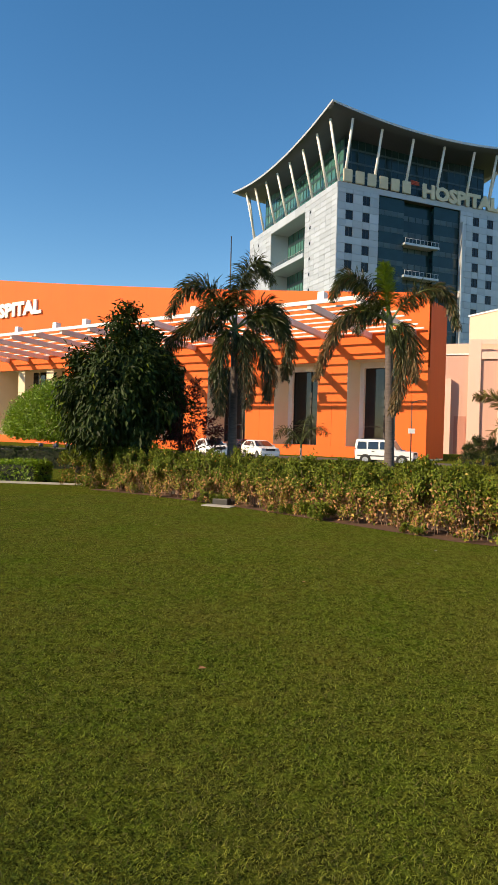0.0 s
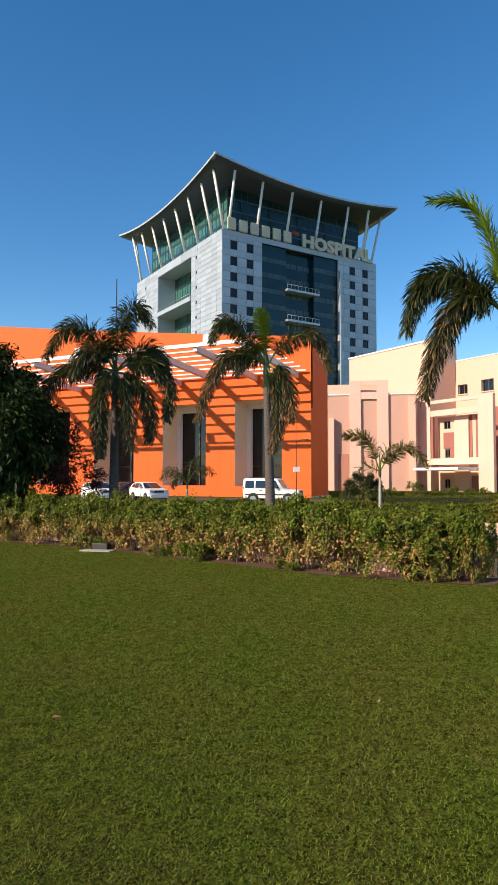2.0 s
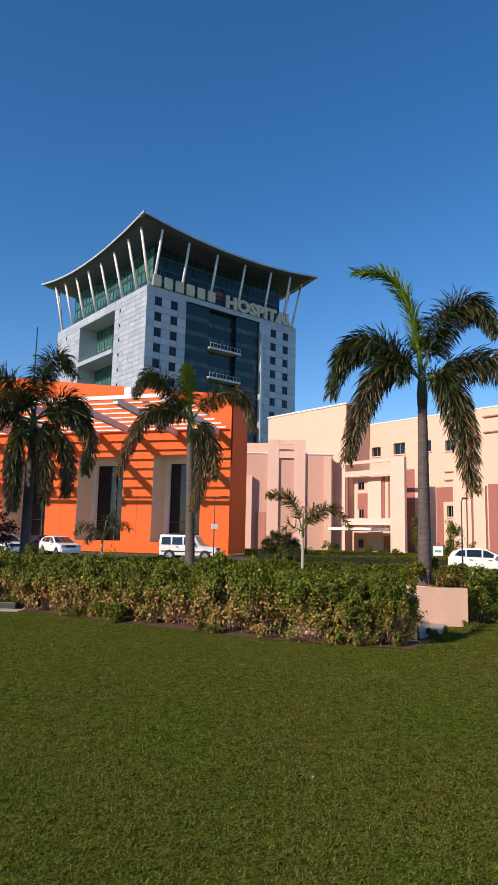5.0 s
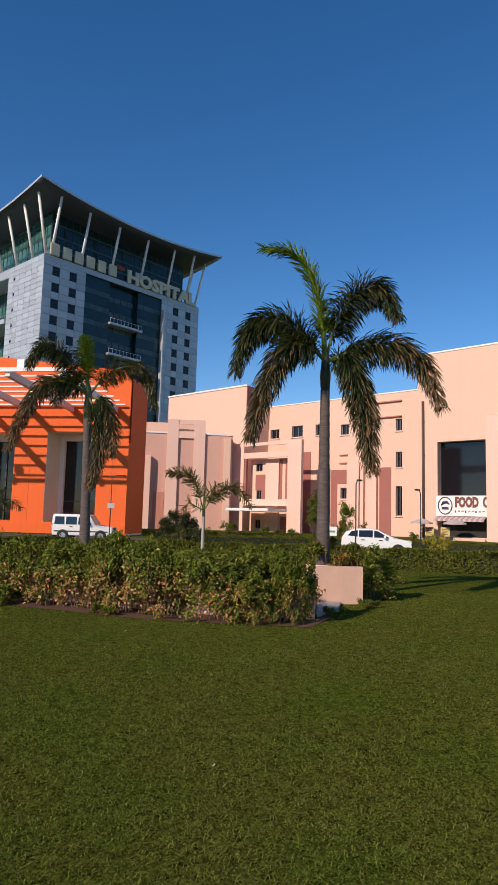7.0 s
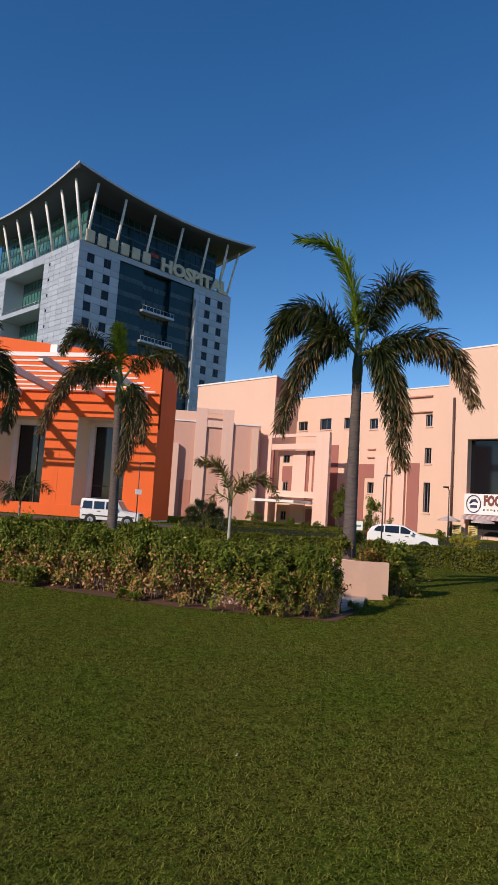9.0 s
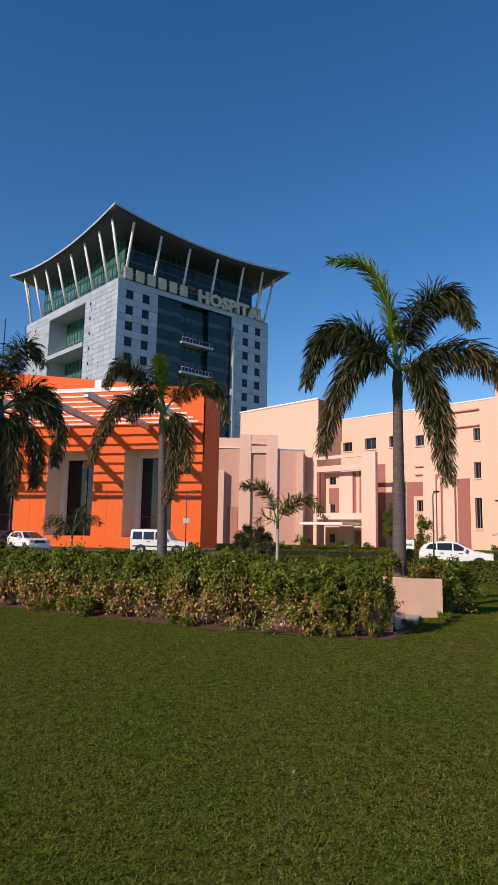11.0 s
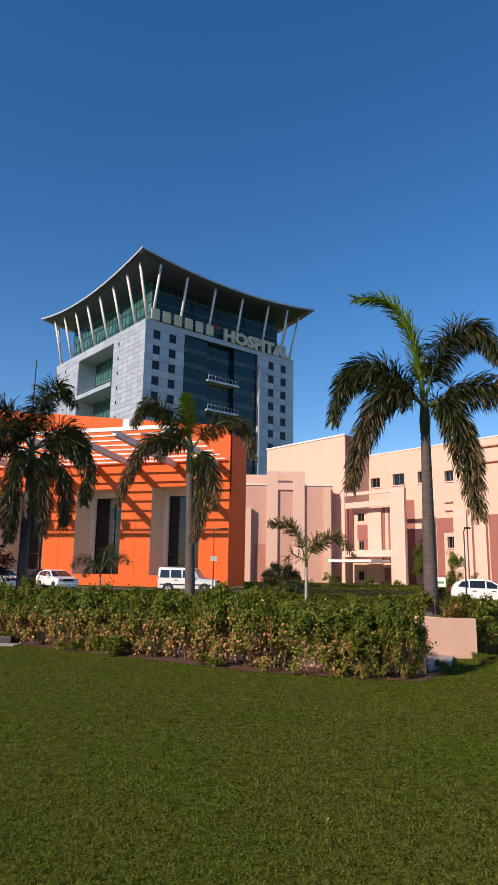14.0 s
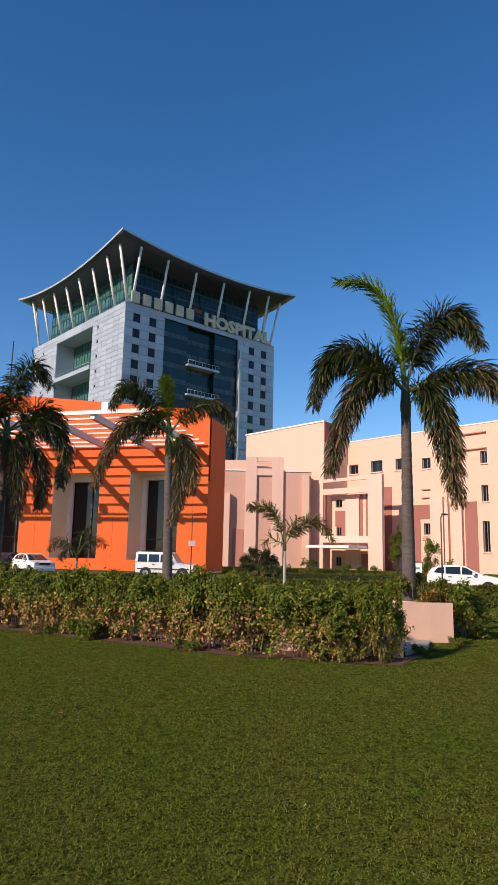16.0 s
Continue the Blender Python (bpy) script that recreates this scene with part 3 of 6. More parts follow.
for x0, x1 in ((1.8, 6.25), (8.7, 14.0)):
    aw = thing("awning", peach_axes(0), "striped fabric awning over a shopfront", "awning")
    n = int((x1 - x0) / 0.22)
    for k in range(n):
        a, b = x0 + (x1 - x0) * k / n, x0 + (x1 - x0) * (k + 1) / n
        bm = bmesh.new()
        v = [bm.verts.new(p) for p in ((a, -0.02, 2.15), (b, -0.02, 2.15), (b, -0.7, 1.92), (a, -0.7, 1.92), (a, -0.7, 1.74), (b, -0.7, 1.74))]
        bm.faces.new((v[0], v[1], v[2], v[3])), bm.faces.new((v[3], v[2], v[5], v[4]))
        part("stripe", bm, STRIPE if k % 2 else STRIPE_B, aw)

# back wing with small windows
wing = thing("back_wing", peach_axes(), "four-storey peach wing with small square windows", "building")
WY = 4.0
small = [(-17.5, -15.95, 10.7, 11.95), (-14.2, -12.6, 10.7, 11.9), (-20.6, -19.3, 10.7, 11.75), (-10.9, -9.9, 10.55, 11.65), (-4.4, -3.7, 10.55, 11.75),
         (-4.4, -3.7, 6.9, 8.45), (-4.4, -3.7, 2.15, 5.05), (-10.86, -10.07, 3.8, 4.95), (-10.86, -10.07, 0.5, 1.6)]
bm = bmesh.new()
wall_with_holes(bm, -22.6, 0, WY, WY + 0.5, 0, 14.4 - Z0, [(a, b, c - Z0, d - Z0) for a, b, c, d in small])
part("front_wall", bm, PEACH, wing)
for a, b, c, d in small:
    recess_window(wing, a, b, WY, c - Z0, d - Z0, DARKGLASS, 2)
    part("sill", boxm(a - 0.08, b + 0.08, WY - 0.12, WY + 0.05, c - Z0 - 0.12, c - Z0 - 0.01), PINK, wing)
part("coping", boxm(-22.6, 0, WY - 0.06, WY + 0.5, 14.4 - Z0, 14.52 - Z0), WHITE, wing)
bm = bmesh.new()
box(bm, -22.6, 0, WY + 9, WY + 9.5, 0, 14.0 - Z0)
box(bm, -22.6, 0, WY + 0.5, WY + 9, 13.2 - Z0, 13.7 - Z0)
part("rear_walls", bm, PEACH, wing)
for a, b, c, d in ((-15.9, -14.75, 0, 9.3), (-12.05, -11.25, 0, 7.2), (-11.248, -9.9, 5.75, 7.2), (-6.2, -4.9, 0, 7.3)):
    part("panel", boxm(a, b, WY - 0.06, WY - 0.002, c, d), MAROON, wing, "dull maroon wall panel")
for a, b, d in ((-9.85, -8.4, 7.9), (-8.25, -7.85, 7.5), (-7.5, -6.35, 7.15)):
    part("pilaster", boxm(a, b, WY - 0.4, WY - 0.002, 0, d), PINK, wing, "pale pink pilaster")
for zz in (7.85, 8.7):
    part("ledge", boxm(-10.95, -10.0, WY - 0.2, WY - 0.002, zz, zz + 0.1), ROSE, wing)
part("ledge", boxm(-6.5, -3.7, WY - 0.25, WY - 0.002, 13.5 - Z0, 13.62 - Z0), ROSE, wing)
part("ledge", boxm(-6.5, -3.7, WY - 0.25, WY - 0.002, 11.95 - Z0, 12.05 - Z0), ROSE, wing)

annex = thing("annex_block", peach_axes(), "plain windowless peach block with a pale coping", "building")
bm = bmesh.new()
box(bm, -34.1, -20.9, 0, 4.2, 0, 16.3 - Z0)
part("wall", bm, PEACH, annex)
part("coping", boxm(-34.2, -20.8, -0.1, 0.4, 16.3 - Z0, 16.48 - Z0), WHITE, annex)
# maroon patch puts the end face's shade into its colour
part("end_band", boxm(-20.898, -20.8, 0.0, 2.0, 14.0 - Z0, 16.3 - Z0), MAROON, annex)

# low pink link wall between the orange building and the annex
link = thing("link_wall", sized(KP) @ axes(19.6, 67.1, GROUND_Z, 0.95, -0.31), "low pink link building with a flat top", "building")
bm = bmesh.new()
box(bm, -0.4, 9.25, 0, 4, 0, 10.3 - Z0)
part("wall", bm, SALMON, link)
part("coping", boxm(-0.4, 9.3, -0.1, 0.3, 10.3 - Z0, 10.45 - Z0), WHITE, link)
part("upper_band", boxm(-0.4, 5.5, 1.0, 3.5, 10.46 - Z0, 11.6 - Z0), PEACH, link)
# flat darker panel on the wall, painted for the shade of a recess
part("recess_panel", boxm(0.9, 2.05, -0.05, -0.003, 0, 4.4), ROSE, link)
part("fin", boxm(0.0, 0.55, -0.7, -0.003, 0, 8.2), PINK, link)
part("pilaster", boxm(8.3, 9.0, -0.4, -0.003, 0, 10.0 - Z0), PEACH, link)

def portico(name, x0, x1, y, top, leg, slot, bar=None, depth=1.3, label="", m=None):
    """A free-standing pale frame: two legs, a head with a slot, and a lower bar."""
    p = thing(name, m or sized(KP * 1.1) @ axes(FX, FY, GROUND_Z, PX, PY), label, "portico", "pale frames before the wing")
    part("leg", boxm(x0, x0 + leg, y, y + depth, 0, top, bevel=0.02), PINK, p)
    part("leg", boxm(x1 - leg, x1, y, y + depth, 0, top, bevel=0.02), PINK, p)
    z1, z2, z3 = slot
    part("head_beam", boxm(x0 + leg, x1 - leg, y + 0.05, y + depth - 0.05, z1, z2), PINK, p)
    part("top_beam", boxm(x0 + leg, x1 - leg, y + 0.05, y + depth - 0.05, z3, top - 0.02), PINK, p)
    if bar:
        part("bar", boxm(x0 + leg, x1 - leg, y + 0.05, y + depth - 0.05, bar[0], bar[1]), PINK, p)
    return p

portico("tall_portico", 2.17, 6.23, -0.26, 12.2, 1.2, (10.2, 10.95, 11.7), None, 0.22, "tall pale pink frame with a slot before the link wall",
        sized(KP) @ axes(19.6, 67.1, GROUND_Z, 0.95, -0.31))
p2 = portico("wide_portico", -17.2, -8.5, -6, 8.88 - Z0, 1.6, (7.35 - Z0, 7.9 - Z0, 8.55 - Z0), (2.75 - Z0, 3.35 - Z0), 0.35, "wide pale pink entrance frame with a canopy")
part("canopy", boxm(-15.4, -10.2, -8.6, -5.67, 2.2 - Z0, 2.45 - Z0, bevel=0.03), WHITE, p2, "flat pale entrance canopy")
part("side_fin", boxm(-15.58, -15.35, -5.9, -5.67, 3.4 - Z0, 7.35 - Z0), MAROON, p2)
bm = bmesh.new()
porch_windows = [(-14.9, -14.07, 6.5, 7.27), (-14.8, -14.15, 3.76, 4.63), (-14.9, -14.2, 0.9, 1.77)]
wall_with_holes(bm, -15.598, -10.102, -4.9, -4.7, 0, 7.7, porch_windows)
part("porch_wall", bm, PEACH, p2, "peach wall behind the entrance frame")
for a, b, c, d in porch_windows:
    recess_window(p2, a, b, -5.1, c, d, DARKGLASS, 2)
for a, b, c, d in ((-14.9, -13.52, 4.66, 6.17), (-14.13, -13.52, 3.76, 4.64), (-11.84, -11.57, 3.76, 7.65), (-11.15, -10.2, 3.76, 7.65), (-11.7, -10.2, 0, 2.1)):
    part("panel", boxm(a, b, -4.96, -4.902, c, d), MAROON, p2, "dull maroon wall panel")
part("pilaster", boxm(-13.5, -11.86, -5.1, -4.902, 0, 7.65), PINK, p2, "pale pink pilaster")

# ---------------------------------------------------------------- ground
def ground_sheet():
    bm = bmesh.new()
    rs = [0.0] + [1.0 * 1.13 ** k for k in range(62)]
    rs = [r for r in rs if r < 2200] + [2600.0]
    n = 96
    rings = []
    for r in rs:
        if r == 0:
            rings.append([bm.verts.new((0, 0, 0))])
        else:
            rings.append([bm.verts.new((r * math.cos(2 * math.pi * k / n), r * math.sin(2 * math.pi * k / n),
                                        ground_z(r * math.cos(2 * math.pi * k / n), r * math.sin(2 * math.pi * k / n)))) for k in range(n)])
    for k in range(n):
        bm.faces.new((rings[0][0], rings[1][k], rings[1][(k + 1) % n])).smooth = True
    for a, b in zip(rings[1:], rings[2:]):
        for k in range(n):
            bm.faces.new((a[k], b[k], b[(k + 1) % n], a[(k + 1) % n])).smooth = True
    return bm

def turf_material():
    """Mown turf: metre-wide patches, hand-wide tufts and fine thatch, the shade between blades put into its colour."""
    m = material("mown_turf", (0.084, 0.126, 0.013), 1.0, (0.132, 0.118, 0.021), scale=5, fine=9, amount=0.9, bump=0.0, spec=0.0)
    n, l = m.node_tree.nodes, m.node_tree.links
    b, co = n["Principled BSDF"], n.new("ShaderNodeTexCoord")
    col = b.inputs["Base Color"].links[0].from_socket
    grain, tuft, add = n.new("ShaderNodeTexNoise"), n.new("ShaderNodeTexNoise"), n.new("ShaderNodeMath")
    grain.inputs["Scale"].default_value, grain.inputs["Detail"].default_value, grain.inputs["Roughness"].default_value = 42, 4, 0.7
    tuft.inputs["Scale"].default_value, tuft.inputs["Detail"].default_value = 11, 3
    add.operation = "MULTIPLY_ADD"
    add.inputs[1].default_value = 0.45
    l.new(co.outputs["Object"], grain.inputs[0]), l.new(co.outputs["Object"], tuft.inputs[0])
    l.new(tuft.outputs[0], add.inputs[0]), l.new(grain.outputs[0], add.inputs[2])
    # noise darkens the gaps between blades, painting their shade into the turf
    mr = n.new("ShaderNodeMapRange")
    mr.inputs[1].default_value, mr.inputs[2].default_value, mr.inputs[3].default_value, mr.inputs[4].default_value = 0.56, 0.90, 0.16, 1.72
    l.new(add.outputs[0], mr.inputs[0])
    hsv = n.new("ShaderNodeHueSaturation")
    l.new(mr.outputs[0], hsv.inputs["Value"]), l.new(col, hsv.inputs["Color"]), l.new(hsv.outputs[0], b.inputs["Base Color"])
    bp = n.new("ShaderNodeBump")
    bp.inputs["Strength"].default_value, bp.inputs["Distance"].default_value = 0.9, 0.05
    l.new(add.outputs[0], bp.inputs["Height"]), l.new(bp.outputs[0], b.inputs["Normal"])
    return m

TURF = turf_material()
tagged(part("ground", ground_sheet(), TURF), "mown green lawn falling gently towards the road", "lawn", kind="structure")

# ---------------------------------------------------------------- planting
LEAF = material("shrub_leaf", (0.096, 0.138, 0.016), 0.5, (0.17, 0.165, 0.022), scale=2, fine=30, amount=0.6, bump=0.0, random_shade=0.6, island=True, translucent=0.25, spec=0.12)
LEAF_YELLOW = material("yellowing_leaf", (0.40, 0.29, 0.05), 0.55, (0.33, 0.19, 0.05), scale=2, fine=30, amount=0.6, bump=0.0, random_shade=0.4, island=True, translucent=0.3)
LEAF_DRY = material("dry_leaf", (0.46, 0.21, 0.10), 0.7, (0.32, 0.12, 0.05), scale=2, fine=30, amount=0.6, bump=0.0, random_shade=0.4, island=True, translucent=0.2)
LEAF_DARK = material("dark_glossy_leaf", (0.022, 0.042, 0.007), 0.6, (0.036, 0.052, 0.010), scale=2, fine=30, amount=0.6, bump=0.0, random_shade=0.5, island=True, translucent=0.15, spec=0.22)
LEAF_LIME = material("bright_clipped_leaf", (0.17, 0.27, 0.012), 0.5, (0.12, 0.21, 0.012), scale=2, fine=30, amount=0.6, bump=0.0, random_shade=0.4, island=True, translucent=0.3)
LEAF_RED = material("dark_red_leaf", (0.10, 0.016, 0.014), 0.5, (0.07, 0.012, 0.012), scale=2, fine=30, amount=0.6, bump=0.0, random_shade=0.5, island=True, translucent=0.3)
HEDGE_LEAF = material("clipped_hedge_leaf", (0.095, 0.115, 0.013), 0.6, (0.14, 0.125, 0.022), scale=2, fine=30, amount=0.6, bump=0.0, random_shade=0.5, island=True, translucent=0.2, spec=0.1)
PETAL = material("orange_petal", (0.75, 0.13, 0.015), 0.6, (0.75, 0.30, 0.02), scale=1, fine=9, amount=0.9, bump=0.0, translucent=0.3)
FROND = material("palm_leaflet", (0.042, 0.066, 0.013), 0.42, (0.075, 0.078, 0.018), scale=1.5, fine=12, amount=0.7, bump=0.0, random_shade=0.4, island=True, translucent=0.25, spec=0.5)
FROND_DRY = material("drying_palm_leaflet", (0.27, 0.165, 0.07), 0.6, (0.16, 0.10, 0.042), scale=1.5, fine=12, amount=0.8, bump=0.0, random_shade=0.4, island=True, translucent=0.25)
FROND_NEW = material("young_palm_leaflet", (0.20, 0.30, 0.022), 0.42, (0.15, 0.24, 0.02), scale=1.5, fine=12, amount=0.7, bump=0.0, random_shade=0.3, island=True, translucent=0.35)
FROND_YELLOW = material("yellowing_palm_leaflet", (0.25, 0.21, 0.06), 0.5, (0.10, 0.10, 0.03), scale=1.5, fine=12, amount=0.7, bump=0.0, random_shade=0.4, island=True, translucent=0.3)
RACHIS = material("palm_stalk", (0.16, 0.19, 0.05), 0.5, (0.12, 0.14, 0.04), scale=1, fine=20, amount=0.6, bump=0.1)
PALMBARK = material("palm_bark", (0.140, 0.108, 0.098), 0.85, (0.060, 0.046, 0.042), scale=1.0, fine=16, amount=0.9, bump=0.5, stretch=(1, 1, 5))
SHAFT = material("palm_crownshaft", (0.10, 0.12, 0.05), 0.6, (0.07, 0.075, 0.035), scale=1.0, fine=14, amount=0.7, bump=0.15, stretch=(1, 1, 0.3))
BARK = material("dark_bark", (0.075, 0.055, 0.042), 0.9, (0.05, 0.036, 0.028), scale=1, fine=25, amount=0.8, bump=0.6, stretch=(1, 1, 0.3))
TWIG = material("pale_twig", (0.24, 0.14, 0.095), 0.85, bump=0.1, fine=40)
SOIL = material("dry_soil", (0.135, 0.060, 0.028), 1.0, (0.07, 0.034, 0.018), scale=1.2, fine=35, amount=0.8, bump=0.6)
PLANTER = material("planter_render", (0.80, 0.50, 0.36), 0.85, (0.70, 0.42, 0.30), scale=3, fine=12, amount=0.6, bump=0.12, streak=0.22)
rng = np.random.default_rng(7)


def unit(a):
    return a / np.maximum(np.linalg.norm(a, axis=1, keepdims=True), 1e-9)


def leaf_mesh(name, pos, way, face, length, width, mats, index=None):
    """One mesh of many single leaves: each a folded blade from pos along way, its upper side towards face."""
    way = unit(way)
    side = unit(np.cross(way, face))
    up = np.cross(side, way)
    length, width = np.asarray(length).reshape(-1, 1), np.asarray(width).reshape(-1, 1)
    n = len(pos)
    v = np.empty((n, 4, 3))
    v[:, 0] = pos
    v[:, 1] = pos + way * length * 0.45 + side * width * 0.5 + up * width * 0.18
    v[:, 2] = pos + way * length - up * length * 0.12
    v[:, 3] = pos + way * length * 0.45 - side * width * 0.5 + up * width * 0.18
    me = bpy.data.meshes.new(name)
    me.vertices.add(n * 4)
    me.vertices.foreach_set("co", v.ravel())
    base = np.arange(n)[:, None] * 4
    loops = np.concatenate([base + 0, base + 1, base + 2, base + 0, base + 2, base + 3], 1).ravel()
    me.loops.add(n * 6)
    me.loops.foreach_set("vertex_index", loops)
    me.polygons.add(n * 2)
    me.polygons.foreach_set("loop_start", np.arange(n * 2) * 3)
    for m in mats:
        me.materials.append(m)
    if index is not None:
        me.polygons.foreach_set("material_index", np.repeat(np.asarray(index, dtype=np.int32), 2))
    me.update(calc_edges=True)
    return me


def leaf_part(name, me, parent, label=""):
    ob = new(name, me)
    ob.parent = parent
    return tagged(ob, label, kind="stuff")


# long planter, its front bowed, its end wall bare
FRONT = [(5.80, 9.50), (4.12, 10.58), (2.72, 12.15), (1.05, 14.0), (-0.9, 15.9), (-3.6, 18.2)]
BACK = [(7.72, 11.1), (6.3, 13.0), (3.7, 14.6), (1.6, 16.6), (-0.6, 18.5), (-2.7, 20.2)]
planter = thing("planter", pose(0, 0, 0), "long pink rendered planter with a bare stained end", "planter")

def strip_wall(bm, line, th, z0, z1):
    """A wall of thickness th along a polyline."""
    rows = []
    for i, p in enumerate(line):
        a, b = Vector(line[max(i - 1, 0)]), Vector(line[min(i + 1, len(line) - 1)])
        d = (b - a).normalized()
        nrm = Vector((d.y, -d.x)) * th
        q = Vector(p)
        rows.append([bm.verts.new((*c, z)) for c, z in ((q, z0), (q + nrm, z0), (q + nrm, z1), (q, z1))])
    for r0, r1 in zip(rows, rows[1:]):
        for k in range(4):
            bm.faces.new((r0[k], r0[(k + 1) % 4], r1[(k + 1) % 4], r1[k]))
    bm.faces.new(rows[0]), bm.faces.new(rows[-1][::-1])

bm = bmesh.new()
strip_wall(bm, FRONT, 0.13, -0.05, 0.71)
part("front_wall", bm, PLANTER, planter)
bm = bmesh.new()
strip_wall(bm, [(6.66, 11.14), (4.5, 11.0)], 0.13, -0.05, 0.70)
part("inner_wall", bm, PLANTER, planter)
bm = bmesh.new()
strip_wall(bm, [(7.72, 11.12)] + BACK[1:], -0.12, -0.05, 0.70)
part("back_wall", bm, PLANTER, planter)
bm = bmesh.new()
strip_wall(bm, [(6.75, 11.17), (7.76, 10.95)], -0.14, -0.05, 0.713)
part("end_wall", bm, PLANTER, planter, "bare pink end wall with stains")
bm = bmesh.new()
lo = [bm.verts.new((x, y, -0.03)) for x, y in ((6.0, 9.75), (6.7, 10.2), (7.3, 11.02), (6.78, 11.13))]
hi = [bm.verts.new((*v.co.xy, 0.055)) for v in lo]
bm.faces.new(lo[::-1]), bm.faces.new(hi)
for k in range(4):
    bm.faces.new((lo[k], lo[(k + 1) % 4], hi[(k + 1) % 4], hi[k]))
part("footing", bm, KERBM, planter, "pale concrete slab at the foot of the end wall")
bm = bmesh.new()
BED = [(6.84, 11.2), (4.4, 10.98)] + [(x + 0.08, y + 0.1) for x, y in FRONT[2:]]
for (a, b), (c, d) in zip(zip(BED, BACK), zip(BED[1:], BACK[1:])):
    v = [bm.verts.new((*p, 0.60)) for p in (a, b, d, c)]
    bm.faces.new(v)
part("soil", bm, SOIL, planter)
# bare earth strip before the shrubs
bm = bmesh.new()
EDGE = [(6.2, 9.62), (5.35, 8.86), (3.2, 10.22), (1.62, 12.05), (-0.55, 14.5), (-2.5, 16.25), (-4.4, 17.5)]
INNER = [(6.5, 10.2), (5.85, 9.52), (4.12, 10.6), (2.72, 12.17), (0.1, 15.05), (-1.6, 16.55), (-3.6, 18.22)]
for (a, b), (c, d) in zip(zip(EDGE, INNER), zip(EDGE[1:], INNER[1:])):
    bm.faces.new([bm.verts.new((*p, 0.008)) for p in (a, b, d, c)])
tagged(part("soil_bed", bm, SOIL), "strip of bare reddish earth under the shrubs", "soil", kind="structure")


def shrub(name, r, h, leaves, seed, dry=0.35, flower=10, label="leafy green shrub with dry lower leaves", low=0.05):
    """A shrub: many stems, dense leaf at the top, thin and dry leaf below, a few flowers."""
    g = np.random.default_rng(seed)
    s = thing(name, pose(0, 0, 0), label, "shrub")
    bm = bmesh.new()
    tips = []
    for k in range(18 if h > 1.0 and dry > 0.25 else 12):
        a, rr = g.uniform(0, 6.28), r * g.uniform(0.15, 0.95)
        x0, y0 = 0.6 * rr * math.cos(a), 0.6 * rr * math.sin(a)
        x1, y1, z1 = rr * math.cos(a), rr * math.sin(a), h * g.uniform(0.55, 0.92)
        tube(bm, [(x0, y0, 0), (0.5 * (x0 + x1), 0.5 * (y0 + y1), z1 * 0.6), (x1, y1, z1)], [0.010, 0.007, 0.004], 4, cap=False)
    part("stem", bm, TWIG, s)
    clumps = int(leaves / 22)
    heads = max(12, clumps // 9)                  # leaf heads, with gaps between them
    th, u = g.uniform(0, 2 * math.pi, heads), g.uniform(0, 1, heads)
    z = h * (low + (1 - low) * u ** 0.75)
    lobes = 1 + 0.16 * np.sin(3 * th + seed) + 0.12 * np.sin(5 * th + 2 * seed)
    rad = r * lobes * np.sqrt(np.clip(1 - np.maximum(z / h - 0.62, 0) ** 2 * 5.5, 0.02, 1)) * (0.86 + 0.14 * z / h)
    rad *= np.where(g.uniform(0, 1, heads) < 0.7, g.uniform(0.80, 1.10, heads), g.uniform(0.2, 0.85, heads))
    z = z + 0.08 * h * np.sin(4 * th + seed) * (z / h)
    cen = np.stack([rad * np.cos(th), rad * np.sin(th), z], 1)[g.integers(0, heads, clumps)]
    cen = cen + g.normal(0, 0.075 * min(1.0, h), cen.shape)
    pos = np.repeat(cen, 22, 0) + g.normal(0, 0.045, (clumps * 22, 3))
    keep = g.uniform(0, 1, len(pos)) < (0.46 if dry > 0.25 else 0.6) + 2.2 * np.clip(pos[:, 2] / h - 0.36, 0, 1)
    pos = pos[keep & (pos[:, 2] > 0.02)]
    outw = unit(np.stack([pos[:, 0], pos[:, 1], 0.5 * r + 0 * pos[:, 0]], 1))
    way = outw * 0.6 + g.normal(0, 0.6, pos.shape) + np.array([0, 0, -0.15])
    face = outw + g.normal(0, 0.45, pos.shape) + np.array([0, 0, 0.5])
    L = g.uniform(0.05, 0.10, len(pos))
    p_dry = dry * np.clip(1.9 - pos[:, 2] / (0.42 * h), 0, 1)
    q = g.uniform(0, 1, len(pos))
    idx = np.where(q < p_dry * 0.55, 2, np.where(q < p_dry, 1, np.where(g.uniform(0, 1, len(pos)) < 0.03, 1, 0)))
    leaf_part("foliage", leaf_mesh("foliage", pos, way, face, L, L * 0.52, [LEAF, LEAF_YELLOW, LEAF_DRY], idx), s)
    for k in range(flower):
        a = g.uniform(0, 6.28)
        zz = h * g.uniform(0.45, 1.0)
        rr = r * (1.0 if zz < 0.7 * h else 0.6)
        fb = bmesh.new()
        for i in range(6):
            b = i * 1.047
            c = Vector((rr * math.cos(a), rr * math.sin(a), zz))
            e1 = Vector((math.cos(b), math.sin(b), 0.5)) * 0.035
            e2 = Vector((math.cos(b + 0.8), math.sin(b + 0.8), 0.5)) * 0.035
            fb.faces.new([fb.verts.new(p) for p in (c, c + e1, c + (e1 + e2) * 0.75, c + e2)])
        part("flower", fb, PETAL, s)
    return s


